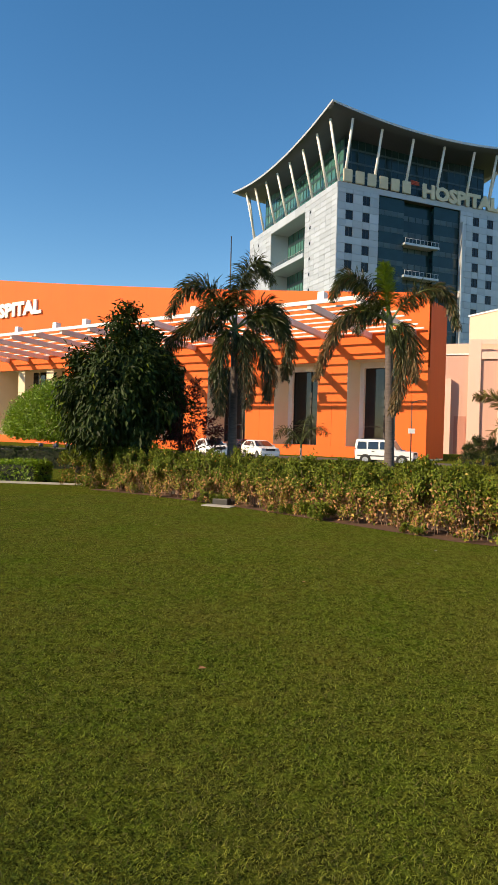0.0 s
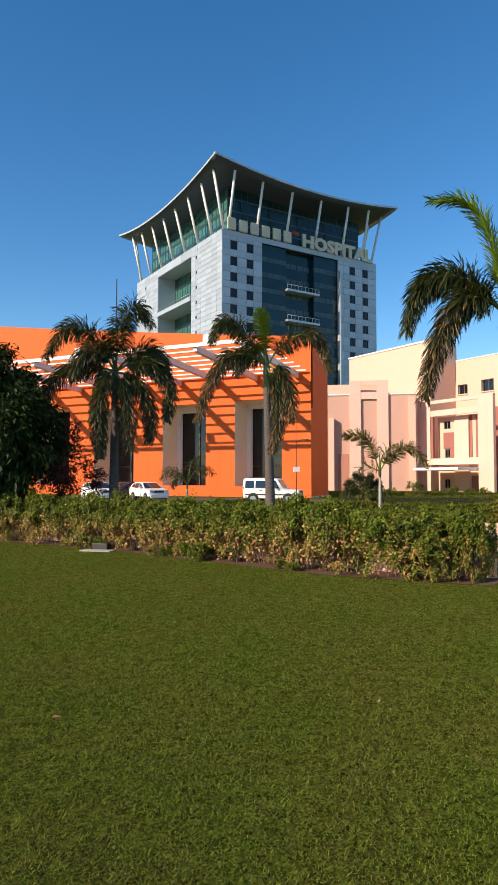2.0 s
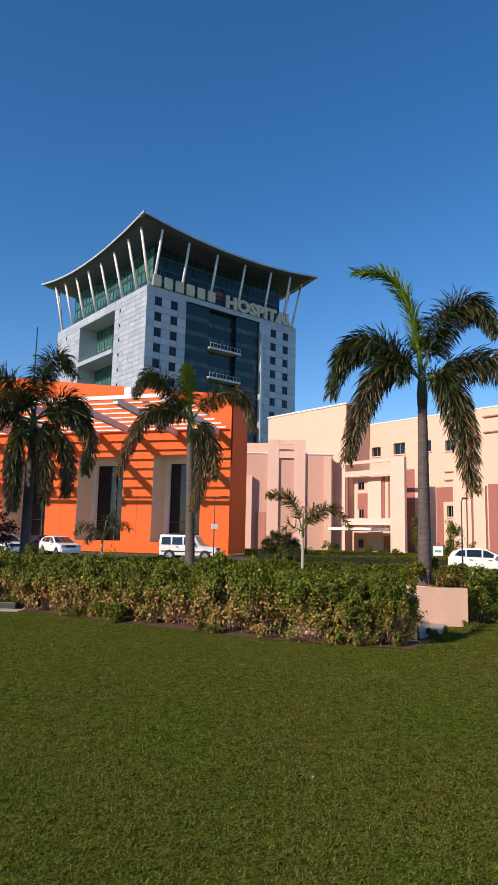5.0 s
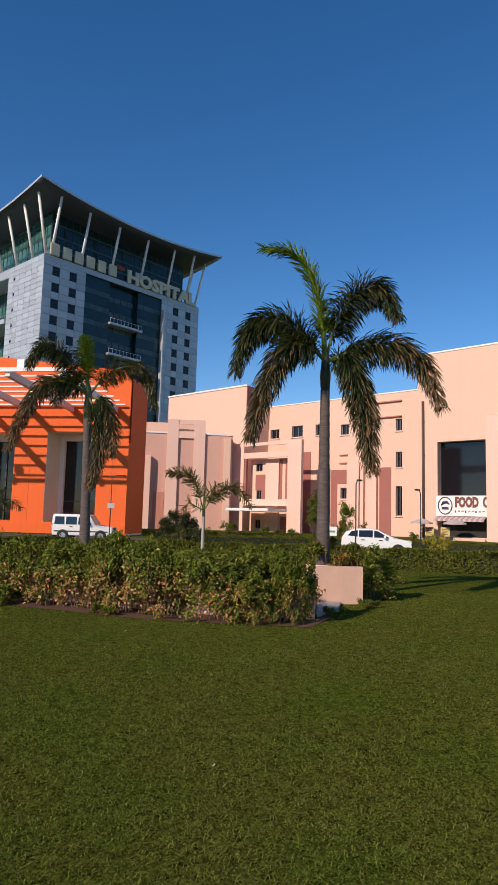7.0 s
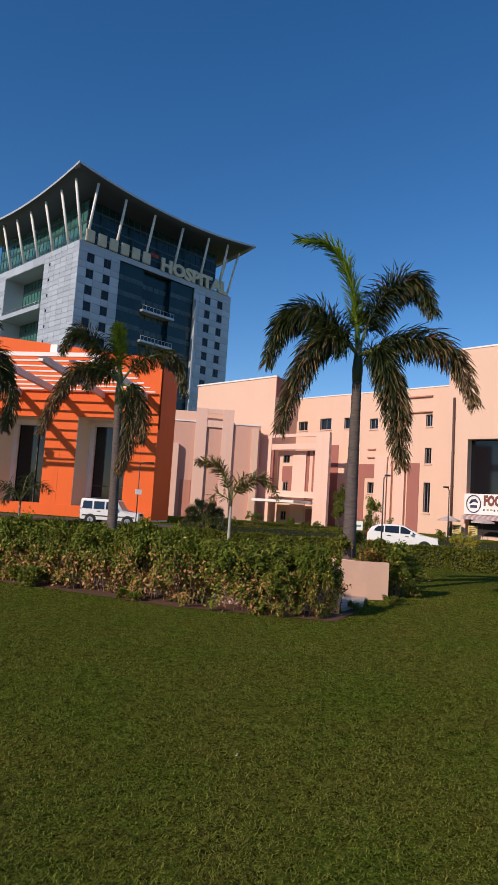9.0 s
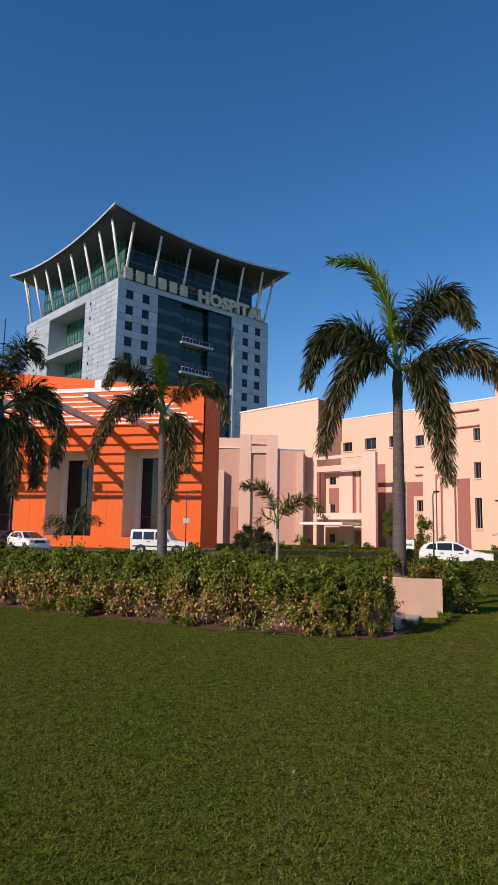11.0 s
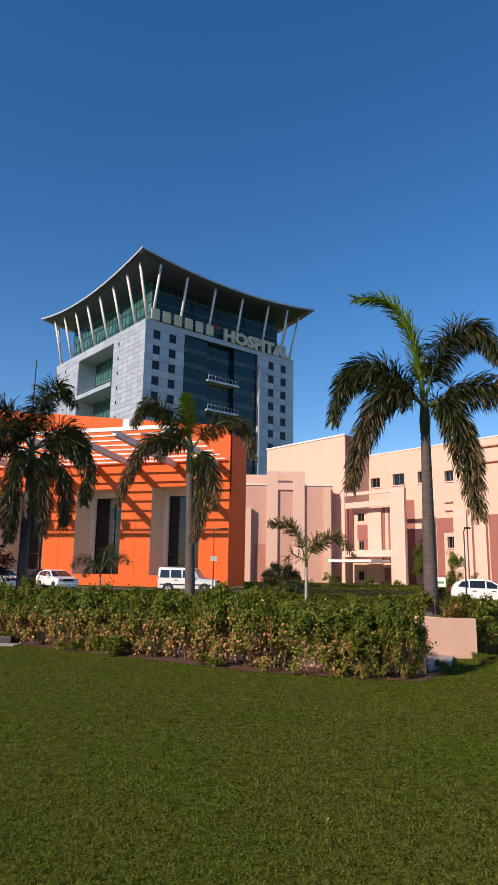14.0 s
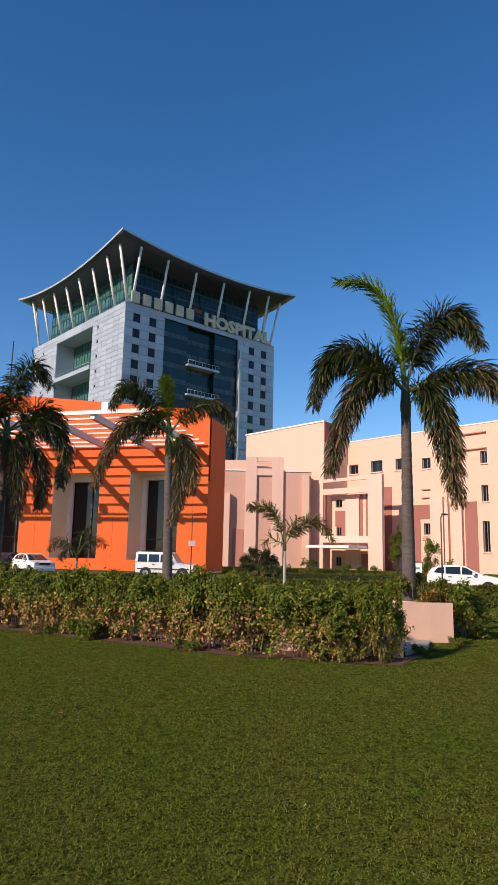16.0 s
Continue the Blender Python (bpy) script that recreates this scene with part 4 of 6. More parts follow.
kinds = [shrub("shrub", 0.92, 1.13, 9800, 3, 0.65, 3), shrub("shrub", 1.0, 1.2, 10800, 5, 0.6, 6, "leafy shrub with yellowing lower leaves and orange flowers"),
         shrub("shrub", 0.85, 1.06, 9200, 9, 0.7, 4), shrub("shrub", 0.95, 1.18, 10400, 12, 0.3, 6, "dense green shrub with small orange flowers")]
def along(line, step, offset, start=0.0):
    """Places at even steps along a line, moved to the lawn's side by offset: (x, y, heading in degrees)."""
    out, left = [], start
    for (ax_, ay_), (bx_, by_) in zip(line, line[1:]):
        ln = math.hypot(bx_ - ax_, by_ - ay_)
        dx, dy = (bx_ - ax_) / ln, (by_ - ay_) / ln
        while left < ln:
            out.append((ax_ + dx * left - dy * offset, ay_ + dy * left + dx * offset, math.degrees(math.atan2(dy, dx))))
            left += step
        left -= ln
    return out


spots = [(x, y, 0.0, a, 0.82, 0.50, 0.92) for x, y, a in along(FRONT, 0.74, 0.36, 0.84)]
spots += [(x, y, 0.56, a, 0.95, 0.62, 0.38) for x, y, a in along(FRONT[1:], 1.0, -0.52, 0.1)]
spots += [(5.26, 9.46, 0.0, -35, 0.42, 0.45, 0.96), (4.9, 9.66, 0.0, 20, 0.5, 0.42, 0.6), (-4.0, 18.15, 0.0, 140, 0.95, 0.8, 0.98), (-4.6, 18.55, 0.0, 200, 0.8, 0.8, 0.9)]
order, used = [1, 3, 0, 1, 2, 0, 3, 2, 1, 0, 2, 3, 0, 1, 2, 3, 0, 3, 3], set()
for i, (x, y, z, a, kx, ky, kz) in enumerate(spots):
    q = order[i] if i < len(order) else 3
    size = (kx * (0.92 + 0.05 * (i * 7 % 4)), ky * (0.92 + 0.06 * (i * 3 % 4)), kz * (0.88 + 0.055 * (i * 5 % 4)))
    m = pose(x, y, z, 0, 0, a + 180 * (i % 2))
    if q not in used:
        used.add(q)
        kinds[q].matrix_world = m @ Matrix.Diagonal((*size, 1))
    else:
        copy_thing(kinds[q], m).scale = size
for s in kinds:
    s["group"] = "shrubs along the planter"
for ob in [o for o in scene.objects if o.name.startswith("shrub") and o.parent is None]:
    ob["group"] = "shrubs along the planter"
side_shrub = shrub("round_shrub", 0.55, 0.92, 3600, 21, 0.15, 0, "rounded glossy green shrub beside the planter end")
side_shrub.matrix_world = pose(8.4, 11.6, 0)
low_a = shrub("low_shrub", 0.42, 0.34, 1500, 31, 0.1, 0, "low dark green plant at the foot of the shrubs")
low_a.matrix_world = pose(1.3, 12.6, 0) @ Matrix.Diagonal((0.75, 0.75, 0.8, 1))
for x, y, k in ((2.75, 10.95, 0.5), (0.6, 13.35, 0.55), (6.35, 9.8, 0.4), (-0.9, 15.0, 0.7), (7.55, 10.5, 0.45)):
    copy_thing(low_a, pose(x, y, 0, 0, 0, x * 90)).scale = (k, k, k * 0.9)
gold = shrub("flowering_shrub", 0.55, 0.55, 3200, 41, 0.5, 14, "yellow-green flowering shrub growing in the planter")
gold.matrix_world = pose(7.5, 11.75, 0.58)
for ch in gold.children:
    if ch.name.startswith("foliage"):
        ch.data.materials[0] = HEDGE_LEAF


def clipped_hedge(name, line, width, h, label, density=1500, mat_=None, seed=3):
    """A clipped hedge along a line: a near-black box for its shaded inside and a skin of small leaves."""
    g = np.random.default_rng(seed)
    s = thing(name, pose(0, 0, 0), label, "hedge")
    pos, nor = [], []
    bm = bmesh.new()
    for (ax, ay), (bx, by) in zip(line, line[1:]):
        ln = math.hypot(bx - ax, by - ay)
        dx, dy = (bx - ax) / ln, (by - ay) / ln
        nx, ny = dy, -dx
        za, zb = ground_z(ax, ay), ground_z(bx, by)
        n1 = int(ln * h * density)
        n2 = int(ln * width * density)
        for cnt, kind in ((n1, 0), (n1 // 2, 1), (n2, 2)):
            t, q = g.uniform(-0.02, 1.02, cnt), g.uniform(0, 1, cnt)
            off = np.where(kind == 0, width / 2, np.where(kind == 1, -width / 2, (q - 0.5) * width))
            zz = q * h if kind < 2 else np.full(cnt, h)
            off = off + 0.05 * np.sin(t * ln * 3.1) + g.normal(0, 0.03, cnt)
            zz = zz + (g.normal(0, 0.03, cnt) + 0.04 * np.sin(t * ln * 2.3) if kind == 2 else 0)
            pos.append(np.stack([ax + dx * ln * t + nx * off, ay + dy * ln * t + ny * off, za + (zb - za) * t + zz], 1))
            nn = np.array([[nx, ny, 0.2], [-nx, -ny, 0.2], [0, 0, 1.0]][kind])
            nor.append(np.repeat(nn[None], cnt, 0))
        for e in (0, 1):
            cnt = int(width * h * density)
            ex, ey, ez = (ax, ay, za) if e == 0 else (bx, by, zb)
            sg = -1 if e == 0 else 1
            q, o = g.uniform(0, 1, cnt), g.uniform(-0.5, 0.5, cnt)
            pos.append(np.stack([ex + nx * o * width + sg * dx * 0.03, ey + ny * o * width + sg * dy * 0.03, ez + q * h], 1))
            nor.append(np.repeat(np.array([[sg * dx, sg * dy, 0.2]]), cnt, 0))
        # solid box whose near-black colour stands for the shade inside the hedge
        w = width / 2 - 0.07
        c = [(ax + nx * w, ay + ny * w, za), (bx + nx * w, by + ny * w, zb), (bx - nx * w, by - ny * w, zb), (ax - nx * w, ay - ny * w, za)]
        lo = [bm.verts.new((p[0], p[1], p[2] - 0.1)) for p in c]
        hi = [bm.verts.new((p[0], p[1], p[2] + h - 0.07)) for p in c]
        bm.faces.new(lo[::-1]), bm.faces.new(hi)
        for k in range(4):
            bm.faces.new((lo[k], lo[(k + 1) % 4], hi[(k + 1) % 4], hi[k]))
    part("heart", bm, material("hedge_inner_shade", (0.018, 0.024, 0.008), 0.9, fine=20, bump=0.4), s)
    pos, nor = np.concatenate(pos), np.concatenate(nor)
    L = g.uniform(0.06, 0.115, len(pos))
    way = nor * 0.5 + g.normal(0, 0.7, pos.shape)
    leaf_part("foliage", leaf_mesh("foliage", pos, way, nor + g.normal(0, 0.4, pos.shape), L, L * 0.6, [mat_ or HEDGE_LEAF]), s)
    return s


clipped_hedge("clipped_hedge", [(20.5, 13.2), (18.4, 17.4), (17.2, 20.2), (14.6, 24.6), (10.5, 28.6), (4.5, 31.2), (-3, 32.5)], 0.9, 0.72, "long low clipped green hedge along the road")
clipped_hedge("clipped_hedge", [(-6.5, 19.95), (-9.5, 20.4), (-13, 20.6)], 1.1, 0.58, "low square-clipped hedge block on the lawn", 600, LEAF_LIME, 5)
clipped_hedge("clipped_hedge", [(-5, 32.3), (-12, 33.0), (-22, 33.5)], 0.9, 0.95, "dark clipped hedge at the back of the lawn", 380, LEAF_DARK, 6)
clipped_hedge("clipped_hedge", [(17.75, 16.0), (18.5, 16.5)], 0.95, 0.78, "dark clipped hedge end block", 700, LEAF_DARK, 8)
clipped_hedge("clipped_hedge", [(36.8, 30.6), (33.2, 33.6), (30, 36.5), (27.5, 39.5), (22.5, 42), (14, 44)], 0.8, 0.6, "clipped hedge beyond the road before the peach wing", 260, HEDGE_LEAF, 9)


# ---- palms
def bezier(pts, n):
    """Smooth curve through control points (Catmull-Rom)."""
    p = [Vector(q) for q in pts]
    p = [p[0] * 2 - p[1]] + p + [p[-1] * 2 - p[-2]]
    out = []
    seg = len(p) - 3
    for i in range(n + 1):
        u = i / n * seg
        k = min(int(u), seg - 1)
        t = u - k
        a, b, c, d = p[k:k + 4]
        out.append(0.5 * ((2 * b) + (c - a) * t + (2 * a - 5 * b + 4 * c - d) * t * t + (3 * b - a - 3 * c + d) * t ** 3))
    return out


def frond(parent, pts, leaflet, seed, dry=0.0, young=False, count=260, droop=0.5, spread=1.0):
    """A bushy plume: a bent stalk with leaflets all round it."""
    g = np.random.default_rng(seed)
    line = bezier(pts, 24)
    bm = bmesh.new()
    tube(bm, line, [(0.062 if young in (1, 2) else 0.009 if young else 0.032) * (1 - 0.9 * i / 24) + 0.004 for i in range(25)], 6)
    fr = part("frond", bm, FROND_NEW if young else RACHIS, parent)
    P = np.array([list(p) for p in line])
    t = np.sort(g.uniform(0.16, 1.0, count))
    k = np.minimum((t * 24).astype(int), 23)
    f = (t * 24 - k)[:, None]
    base = P[k] * (1 - f) + P[k + 1] * f
    tan = unit(P[k + 1] - P[k])
    ref = unit(np.cross(tan, np.array([[0.3, 0.2, 0.93]])) + 1e-6)
    oth = np.cross(tan, ref)
    a = g.uniform(0, 2 * np.pi, count)
    out = np.cos(a)[:, None] * ref + np.sin(a)[:, None] * oth
    way = tan * g.uniform(0.45, 0.95, (count, 1)) + out * spread
    way = unit(way)
    way[:, 2] -= droop
    L = leaflet * (0.55 + 0.75 * np.sin(np.pi * np.clip(t * 0.86 + 0.12, 0, 1))) * g.uniform(0.75, 1.12, count)
    mid = base + unit(way) * L[:, None] * 0.55
    way2 = unit(way)
    way2[:, 2] -= droop * 2.0
    pd = dry * np.clip(t * 1.9 - 0.5, 0, 1)
    idx = np.where(g.uniform(0, 1, count) < pd, 1, 0)
    face = np.array([[0, 0, 1.0]]) + g.normal(0, 0.35, (count, 3))
    W = (0.019 if leaflet > 0.25 else 0.024) + 0.008 * g.uniform(0, 1, count)
    pos = np.concatenate([base, mid - unit(way) * L[:, None] * 0.06])
    wy = np.concatenate([way, way2])
    LL = np.concatenate([L * 0.68, L * 0.55])
    me = leaf_mesh("leaflet_plume", pos, wy, np.concatenate([face, face]), LL, np.concatenate([W, W * 0.8]),
                   [FROND_YELLOW if young == 3 else FROND_NEW if young else FROND, FROND_DRY], np.concatenate([idx, idx]))
    leaf_part("leaflet_plume", me, fr)
    return fr


def palm(x, y, base, crown, lean, fronds, trunk_r, label, leaflet=0.42, seed=1, name="palm_tree"):
    """A palm with a ringed grey trunk, a green crownshaft and plumes given as (right, up, towards) offsets."""
    p = thing(name, pose(x, y, base), label, "palm tree")
    h = crown - base
    az = math.atan2(x, y)
    r, fwd = Vector((math.cos(az), -math.sin(az), 0)), Vector((math.sin(az), math.cos(az), 0))
    bm = bmesh.new()
    n = 34
    pts = [Vector((lean * (i / n) ** 1.5, 0, h * 0.86 * i / n)) for i in range(n + 1)]
    pts = [r * q.x + Vector((0, 0, q.z)) for q in pts]
    rad = [trunk_r * (1.22 - 0.42 * (i / n) + (0.25 * max(0, 1 - i / 4)) + (0.045 if i % 2 else 0)) for i in range(n + 1)]
    tube(bm, pts, rad, 12)
    part("trunk", bm, PALMBARK if trunk_r > 0.06 else KERBM, p, "ringed grey trunk" if trunk_r > 0.06 else "thin pale trunk")
    top = r * lean + Vector((0, 0, h))
    bm = bmesh.new()
    a = pts[-1]
    tube(bm, [a - Vector((0, 0, 0.02)), a.lerp(top, 0.4), top, top + Vector((0, 0, 0.25))], [trunk_r * 0.86, trunk_r * 1.0, trunk_r * 0.7, trunk_r * 0.3], 10)
    part("crownshaft", bm, SHAFT, p, "smooth green crownshaft")
    for i, (offs, dry, young, cnt) in enumerate(fronds):
        dry = dry if young else dry * 1.1
        c = [top + Vector((0, 0, -0.08))] + [top + r * q[0] + Vector((0, 0, q[1])) - fwd * q[2] for q in offs]
        frond(p, c, leaflet * (0.80 if young else 1.0), seed * 50 + i, dry, young, cnt, droop=0.05 if young else 0.34, spread=(1.15 if young == 2 else 0.40 if young < 3 else 0.95) if young else 1.15)
    return p


PALM_A = [
    ([(-0.08, 0.70, 0.0), (-0.27, 1.62, 0.05), (-0.70, 2.28, 0.05), (-1.40, 2.46, 0.0)], 0.0, True, 420),
    ([(0.21, 0.80, -0.2), (0.63, 1.50, -0.3), (1.17, 1.60, -0.3), (1.52, 0.95, -0.2)], 0.15, False, 1050),
    ([(-0.44, 0.42, 0.25), (-1.04, 0.70, 0.4), (-1.57, 0.42, 0.5), (-1.85, -0.40, 0.5)], 0.1, False, 1050),
    ([(-0.35, 0.12, 0.5), (-0.80, 0.02, 0.7), (-1.18, -0.75, 0.8), (-1.48, -1.8, 0.8)], 0.55, False, 1050),
    ([(0.62, 0.15, 0.1), (1.33, 0.24, 0.2), (1.94, -0.12, 0.2), (2.36, -1.05, 0.2)], 0.8, False, 960),
    ([(0.38, -0.15, 0.5), (0.63, -0.72, 0.7), (0.80, -1.45, 0.8), (0.93, -2.40, 0.8)], 0.7, False, 1050),
    ([(0.3, 0.2, -0.6), (0.6, 0.1, -1.1), (0.85, -0.4, -1.4), (0.95, -1.1, -1.5)], 0.3, False, 420),
]
PALM_B = [
    ([(-0.08, 0.65, 0), (-0.16, 1.2, 0), (-0.20, 1.62, 0)], 0.0, 2, 620),
    ([(-0.33, 0.52, 0), (-0.83, 1.08, 0.1), (-1.33, 1.22, 0.1), (-1.63, 0.65, 0.1)], 0.1, False, 820),
    ([(-0.50, 0.22, 0.2), (-1.15, 0.10, 0.4), (-1.65, -0.70, 0.5), (-1.98, -1.7, 0.5)], 0.85, False, 900),
    ([(0.40, 0.50, 0), (1.00, 0.85, 0), (1.55, 0.68, 0), (1.85, -0.20, 0)], 0.3, False, 760),
    ([(0.15, -0.45, 0.4), (0.38, -1.15, 0.5), (0.33, -1.9, 0.5), (0.16, -2.6, 0.5)], 0.75, False, 1000),
    ([(0.42, -0.30, 0.4), (0.70, -1.0, 0.6), (0.68, -1.75, 0.7)], 0.8, False, 600),
    ([(-0.35, 0.30, -0.5), (-0.75, 0.35, -1.0), (-1.0, -0.1, -1.3)], 0.3, False, 320),
]
PALM_C = [
    ([(0.07, 0.75, 0), (0.20, 1.45, 0), (0.62, 1.88, 0), (1.02, 1.32, 0)], 0.0, False, 760),
    ([(-0.18, 0.50, 0), (-0.75, 1.05, 0), (-1.40, 1.12, 0), (-1.93, 0.25, 0)], 0.2, False, 820),
    ([(-0.30, 0.30, 0.3), (-0.70, 0.42, 0.5), (-0.98, 0.10, 0.6), (-1.05, -0.35, 0.6)], 0.2, False, 520),
    ([(-0.50, 0.00, 0.2), (-1.20, -0.10, 0.3), (-1.75, -0.50, 0.3), (-2.10, -1.1, 0.3)], 0.3, False, 620),
    ([(0.45, 0.42, -0.2), (0.90, 0.68, -0.3), (1.30, 0.45, -0.3), (1.52, -0.1, -0.3)], 0.1, False, 640),
    ([(0.50, 0.15, 0.2), (1.10, 0.08, 0.3), (1.55, -0.60, 0.3), (1.47, -1.45, 0.3)], 0.2, False, 880),
    ([(-0.25, -0.30, 0.5), (-0.42, -1.10, 0.7), (-0.40, -1.80, 0.7), (-0.37, -2.5, 0.7)], 0.3, False, 1000),
    ([(0.38, -0.25, 0.3), (0.78, -0.70, 0.4), (1.0, -1.35, 0.4), (0.95, -2.1, 0.4)], 0.5, False, 820),
    ([(0.20, -0.55, 0.5), (0.38, -1.40, 0.6), (0.40, -2.3, 0.6)], 0.6, False, 700),
]
palm(7.35, 11.78, 0.55, 5.0, 0.0, PALM_A, 0.115, "tall palm with bushy plumes and a bright unopened spear leaf", 0.44, 1)
palm(3.87, 18.47, ground_z(3.87, 18.5) - 0.02, 4.94, -0.12, PALM_B, 0.125, "palm with drooping brown-tipped plumes and a bright young leaf", 0.37, 2)
palm(-0.63, 18.82, ground_z(-0.6, 18.8) - 0.02, 4.72, 0.0, PALM_C, 0.12, "palm with dense dark drooping plumes", 0.42, 3)
SMALL = [([(-0.16, 0.36, 0), (-0.40, 0.62, 0), (-0.72, 0.62, 0)], 0.5, 3, 270), ([(0.20, 0.20, 0.1), (0.58, 0.36, 0.1), (0.92, 0.02, 0.1)], 0.5, 3, 270),
         ([(0.05, 0.20, 0.1), (0.22, 0.40, 0.2), (0.30, 0.42, 0.2)], 0.3, 3, 26), ([(-0.12, -0.02, 0.1), (-0.30, 0.04, 0.2), (-0.42, -0.12, 0.2)], 0.7, 3, 34)]
palm(4.8, 12.01, 0.55, 1.8, 0.0, SMALL, 0.030, "small young palm with thin yellowing fronds", 0.21, 4, "young_palm")
TINY = [([(-0.4, 0.5, 0), (-0.9, 0.6, 0), (-1.2, 0.2, 0)], 0.2, False, 140), ([(0.3, 0.5, 0), (0.8, 0.7, 0), (1.2, 0.45, 0)], 0.2, False, 140),
        ([(0.1, 0.6, 0), (0.2, 1.0, 0), (0.5, 1.2, 0)], 0.0, False, 120), ([(-0.2, 0.3, 0.3), (-0.5, 0.2, 0.5), (-0.7, -0.2, 0.5)], 0.2, False, 120)]
palm(2.16, 29.8, ground_z(2.2, 29.8), 1.3, 0.0, TINY, 0.05, "small palm standing by the road", 0.35, 5, "young_palm")
BUSHY = [([(-0.4, 0.5, 0), (-0.8, 0.7, 0), (-1.1, 0.5, 0)], 0.1, False, 480), ([(0.4, 0.5, 0), (0.8, 0.7, 0), (1.1, 0.4, 0)], 0.1, False, 480),
         ([(-0.2, 0.8, 0.3), (-0.3, 1.0, 0.4), (-0.6, 1.2, 0.4)], 0.0, False, 480), ([(0.2, 0.8, 0.3), (0.3, 0.95, 0.4), (0.6, 1.1, 0.4)], 0.0, False, 480),
         ([(-0.5, 0.2, 0.3), (-1.0, 0.2, 0.5), (-1.4, -0.3, 0.5)], 0.1, False, 480), ([(0.5, 0.2, 0.3), (1.0, 0.2, 0.5), (1.3, -0.3, 0.5)], 0.1, False, 480)]
palm(13.4, 38.0, GROUND_Z, 0.62, 0.0, BUSHY, 0.08, "low bushy palm before the pink frame", 0.35, 6, "young_palm")


# ---- broadleaf trees
def tree(name, x, y, h_trunk, r_trunk, limbs, blobs, count, mats, leaf, label, seed, droop=0.5, fill=0.35, dome=False):
    g = np.random.default_rng(seed)
    z0 = ground_z(x, y)
    t = thing(name, pose(x, y, z0), label, "tree")
    bm = bmesh.new()
    tube(bm, [(0, 0, -0.05), (0.03, 0.02, h_trunk * 0.5), (0, 0, h_trunk)], [r_trunk * 1.25, r_trunk, r_trunk * 0.9], 9)
    part("trunk", bm, BARK, t)
    for k in range(limbs):
        c = blobs[k % len(blobs)]
        a = g.uniform(0, 6.28)
        e = Vector((c[0] + c[3] * 0.5 * math.cos(a), c[1] + c[3] * 0.5 * math.sin(a), c[2] + g.uniform(-0.2, 0.4) * c[4]))
        s = Vector((0, 0, h_trunk * g.uniform(0.75, 1.0)))
        part("limb", tubem([s, s.lerp(e, 0.5) + Vector((0, 0, 0.12)), e], [r_trunk * 0.55, r_trunk * 0.32, r_trunk * 0.1], 6), BARK, t)
    pos = []
    vol = sum(b[3] * b[3] * b[4] for b in blobs)
    for bx, by, bz, br, bh in blobs:
        n = int(count * br * br * bh / vol / 14)
        heads = unit(g.normal(0, 1, (max(8, n // 14), 3)))
        pick = g.integers(0, len(heads), n)
        d = unit(heads[pick] + g.normal(0, 0.13 if not dome else 0.35, (n, 3)))
        if dome:
            d[:, 2] = np.abs(d[:, 2]) * np.where(g.uniform(0, 1, n) < 0.85, 1, -0.1)
        rr = np.where(g.uniform(0, 1, n) < 1 - fill, g.uniform(0.86, 1.06, n), g.uniform(0.3, 0.9, n))[:, None]
        rr = rr * (1 if dome else g.uniform(0.82, 1.14, len(heads))[pick][:, None])
        c = d * rr * np.array([br, br, bh]) + np.array([bx, by, bz])
        pos.append(np.repeat(c, 14, 0) + g.normal(0, leaf * 0.7, (n * 14, 3)))
    pos = np.concatenate(pos)
    cen = np.array([0, 0, np.mean([b[2] for b in blobs])])
    o = unit(pos - cen)
    way = o * 0.6 + g.normal(0, 0.5, pos.shape) + np.array([0, 0, -droop])
    L = g.uniform(0.7, 1.3, len(pos)) * leaf
    idx = (g.uniform(0, 1, len(pos)) < 0.035).astype(int) if len(mats) > 1 else None
    leaf_part("crown", leaf_mesh("crown", pos, way, o + g.normal(0, 0.4, pos.shape) + np.array([0, 0, 0.4]), L, L * 0.36, mats, idx), t)
    return t


tree("dark_tree", -3.75, 18.1, 1.3, 0.11, 8, [(0, 0, 3.2, 1.15, 1.2), (0.2, 0.1, 4.2, 0.72, 0.75), (-0.5, 0, 2.5, 1.0, 1.0), (0.6, 0.1, 2.6, 1.0, 1.15), (-0.1, 0, 1.7, 1.25, 0.75), (-0.75, 0.1, 3.5, 0.6, 0.6), (0.5, 0, 3.7, 0.7, 0.7)],
     30000, [LEAF_DARK, LEAF], 0.19, "dense dark green broadleaf tree with hanging leaves", 4, 0.75)
tree("red_leaved_tree", -2.15, 18.9, 0.9, 0.05, 9, [(0.0, 0, 2.0, 0.8, 1.1), (0.55, 0, 1.7, 0.7, 0.6), (0.2, 0, 2.9, 0.45, 0.5), (0.95, 0, 1.35, 0.5, 0.35)], 3800, [LEAF_RED, LEAF_DARK], 0.10, "thin shrubby tree with dark red leaves", 8, 0.2, 0.7)
tree("clipped_tree", -5.36, 19.85, 1.6, 0.085, 7, [(-0.1, 0.3, 1.5, 2.05, 1.62)], 52000, [LEAF_LIME, LEAF], 0.085, "round-topped clipped tree with bright green leaves", 9, 0.1, 0.15, True)

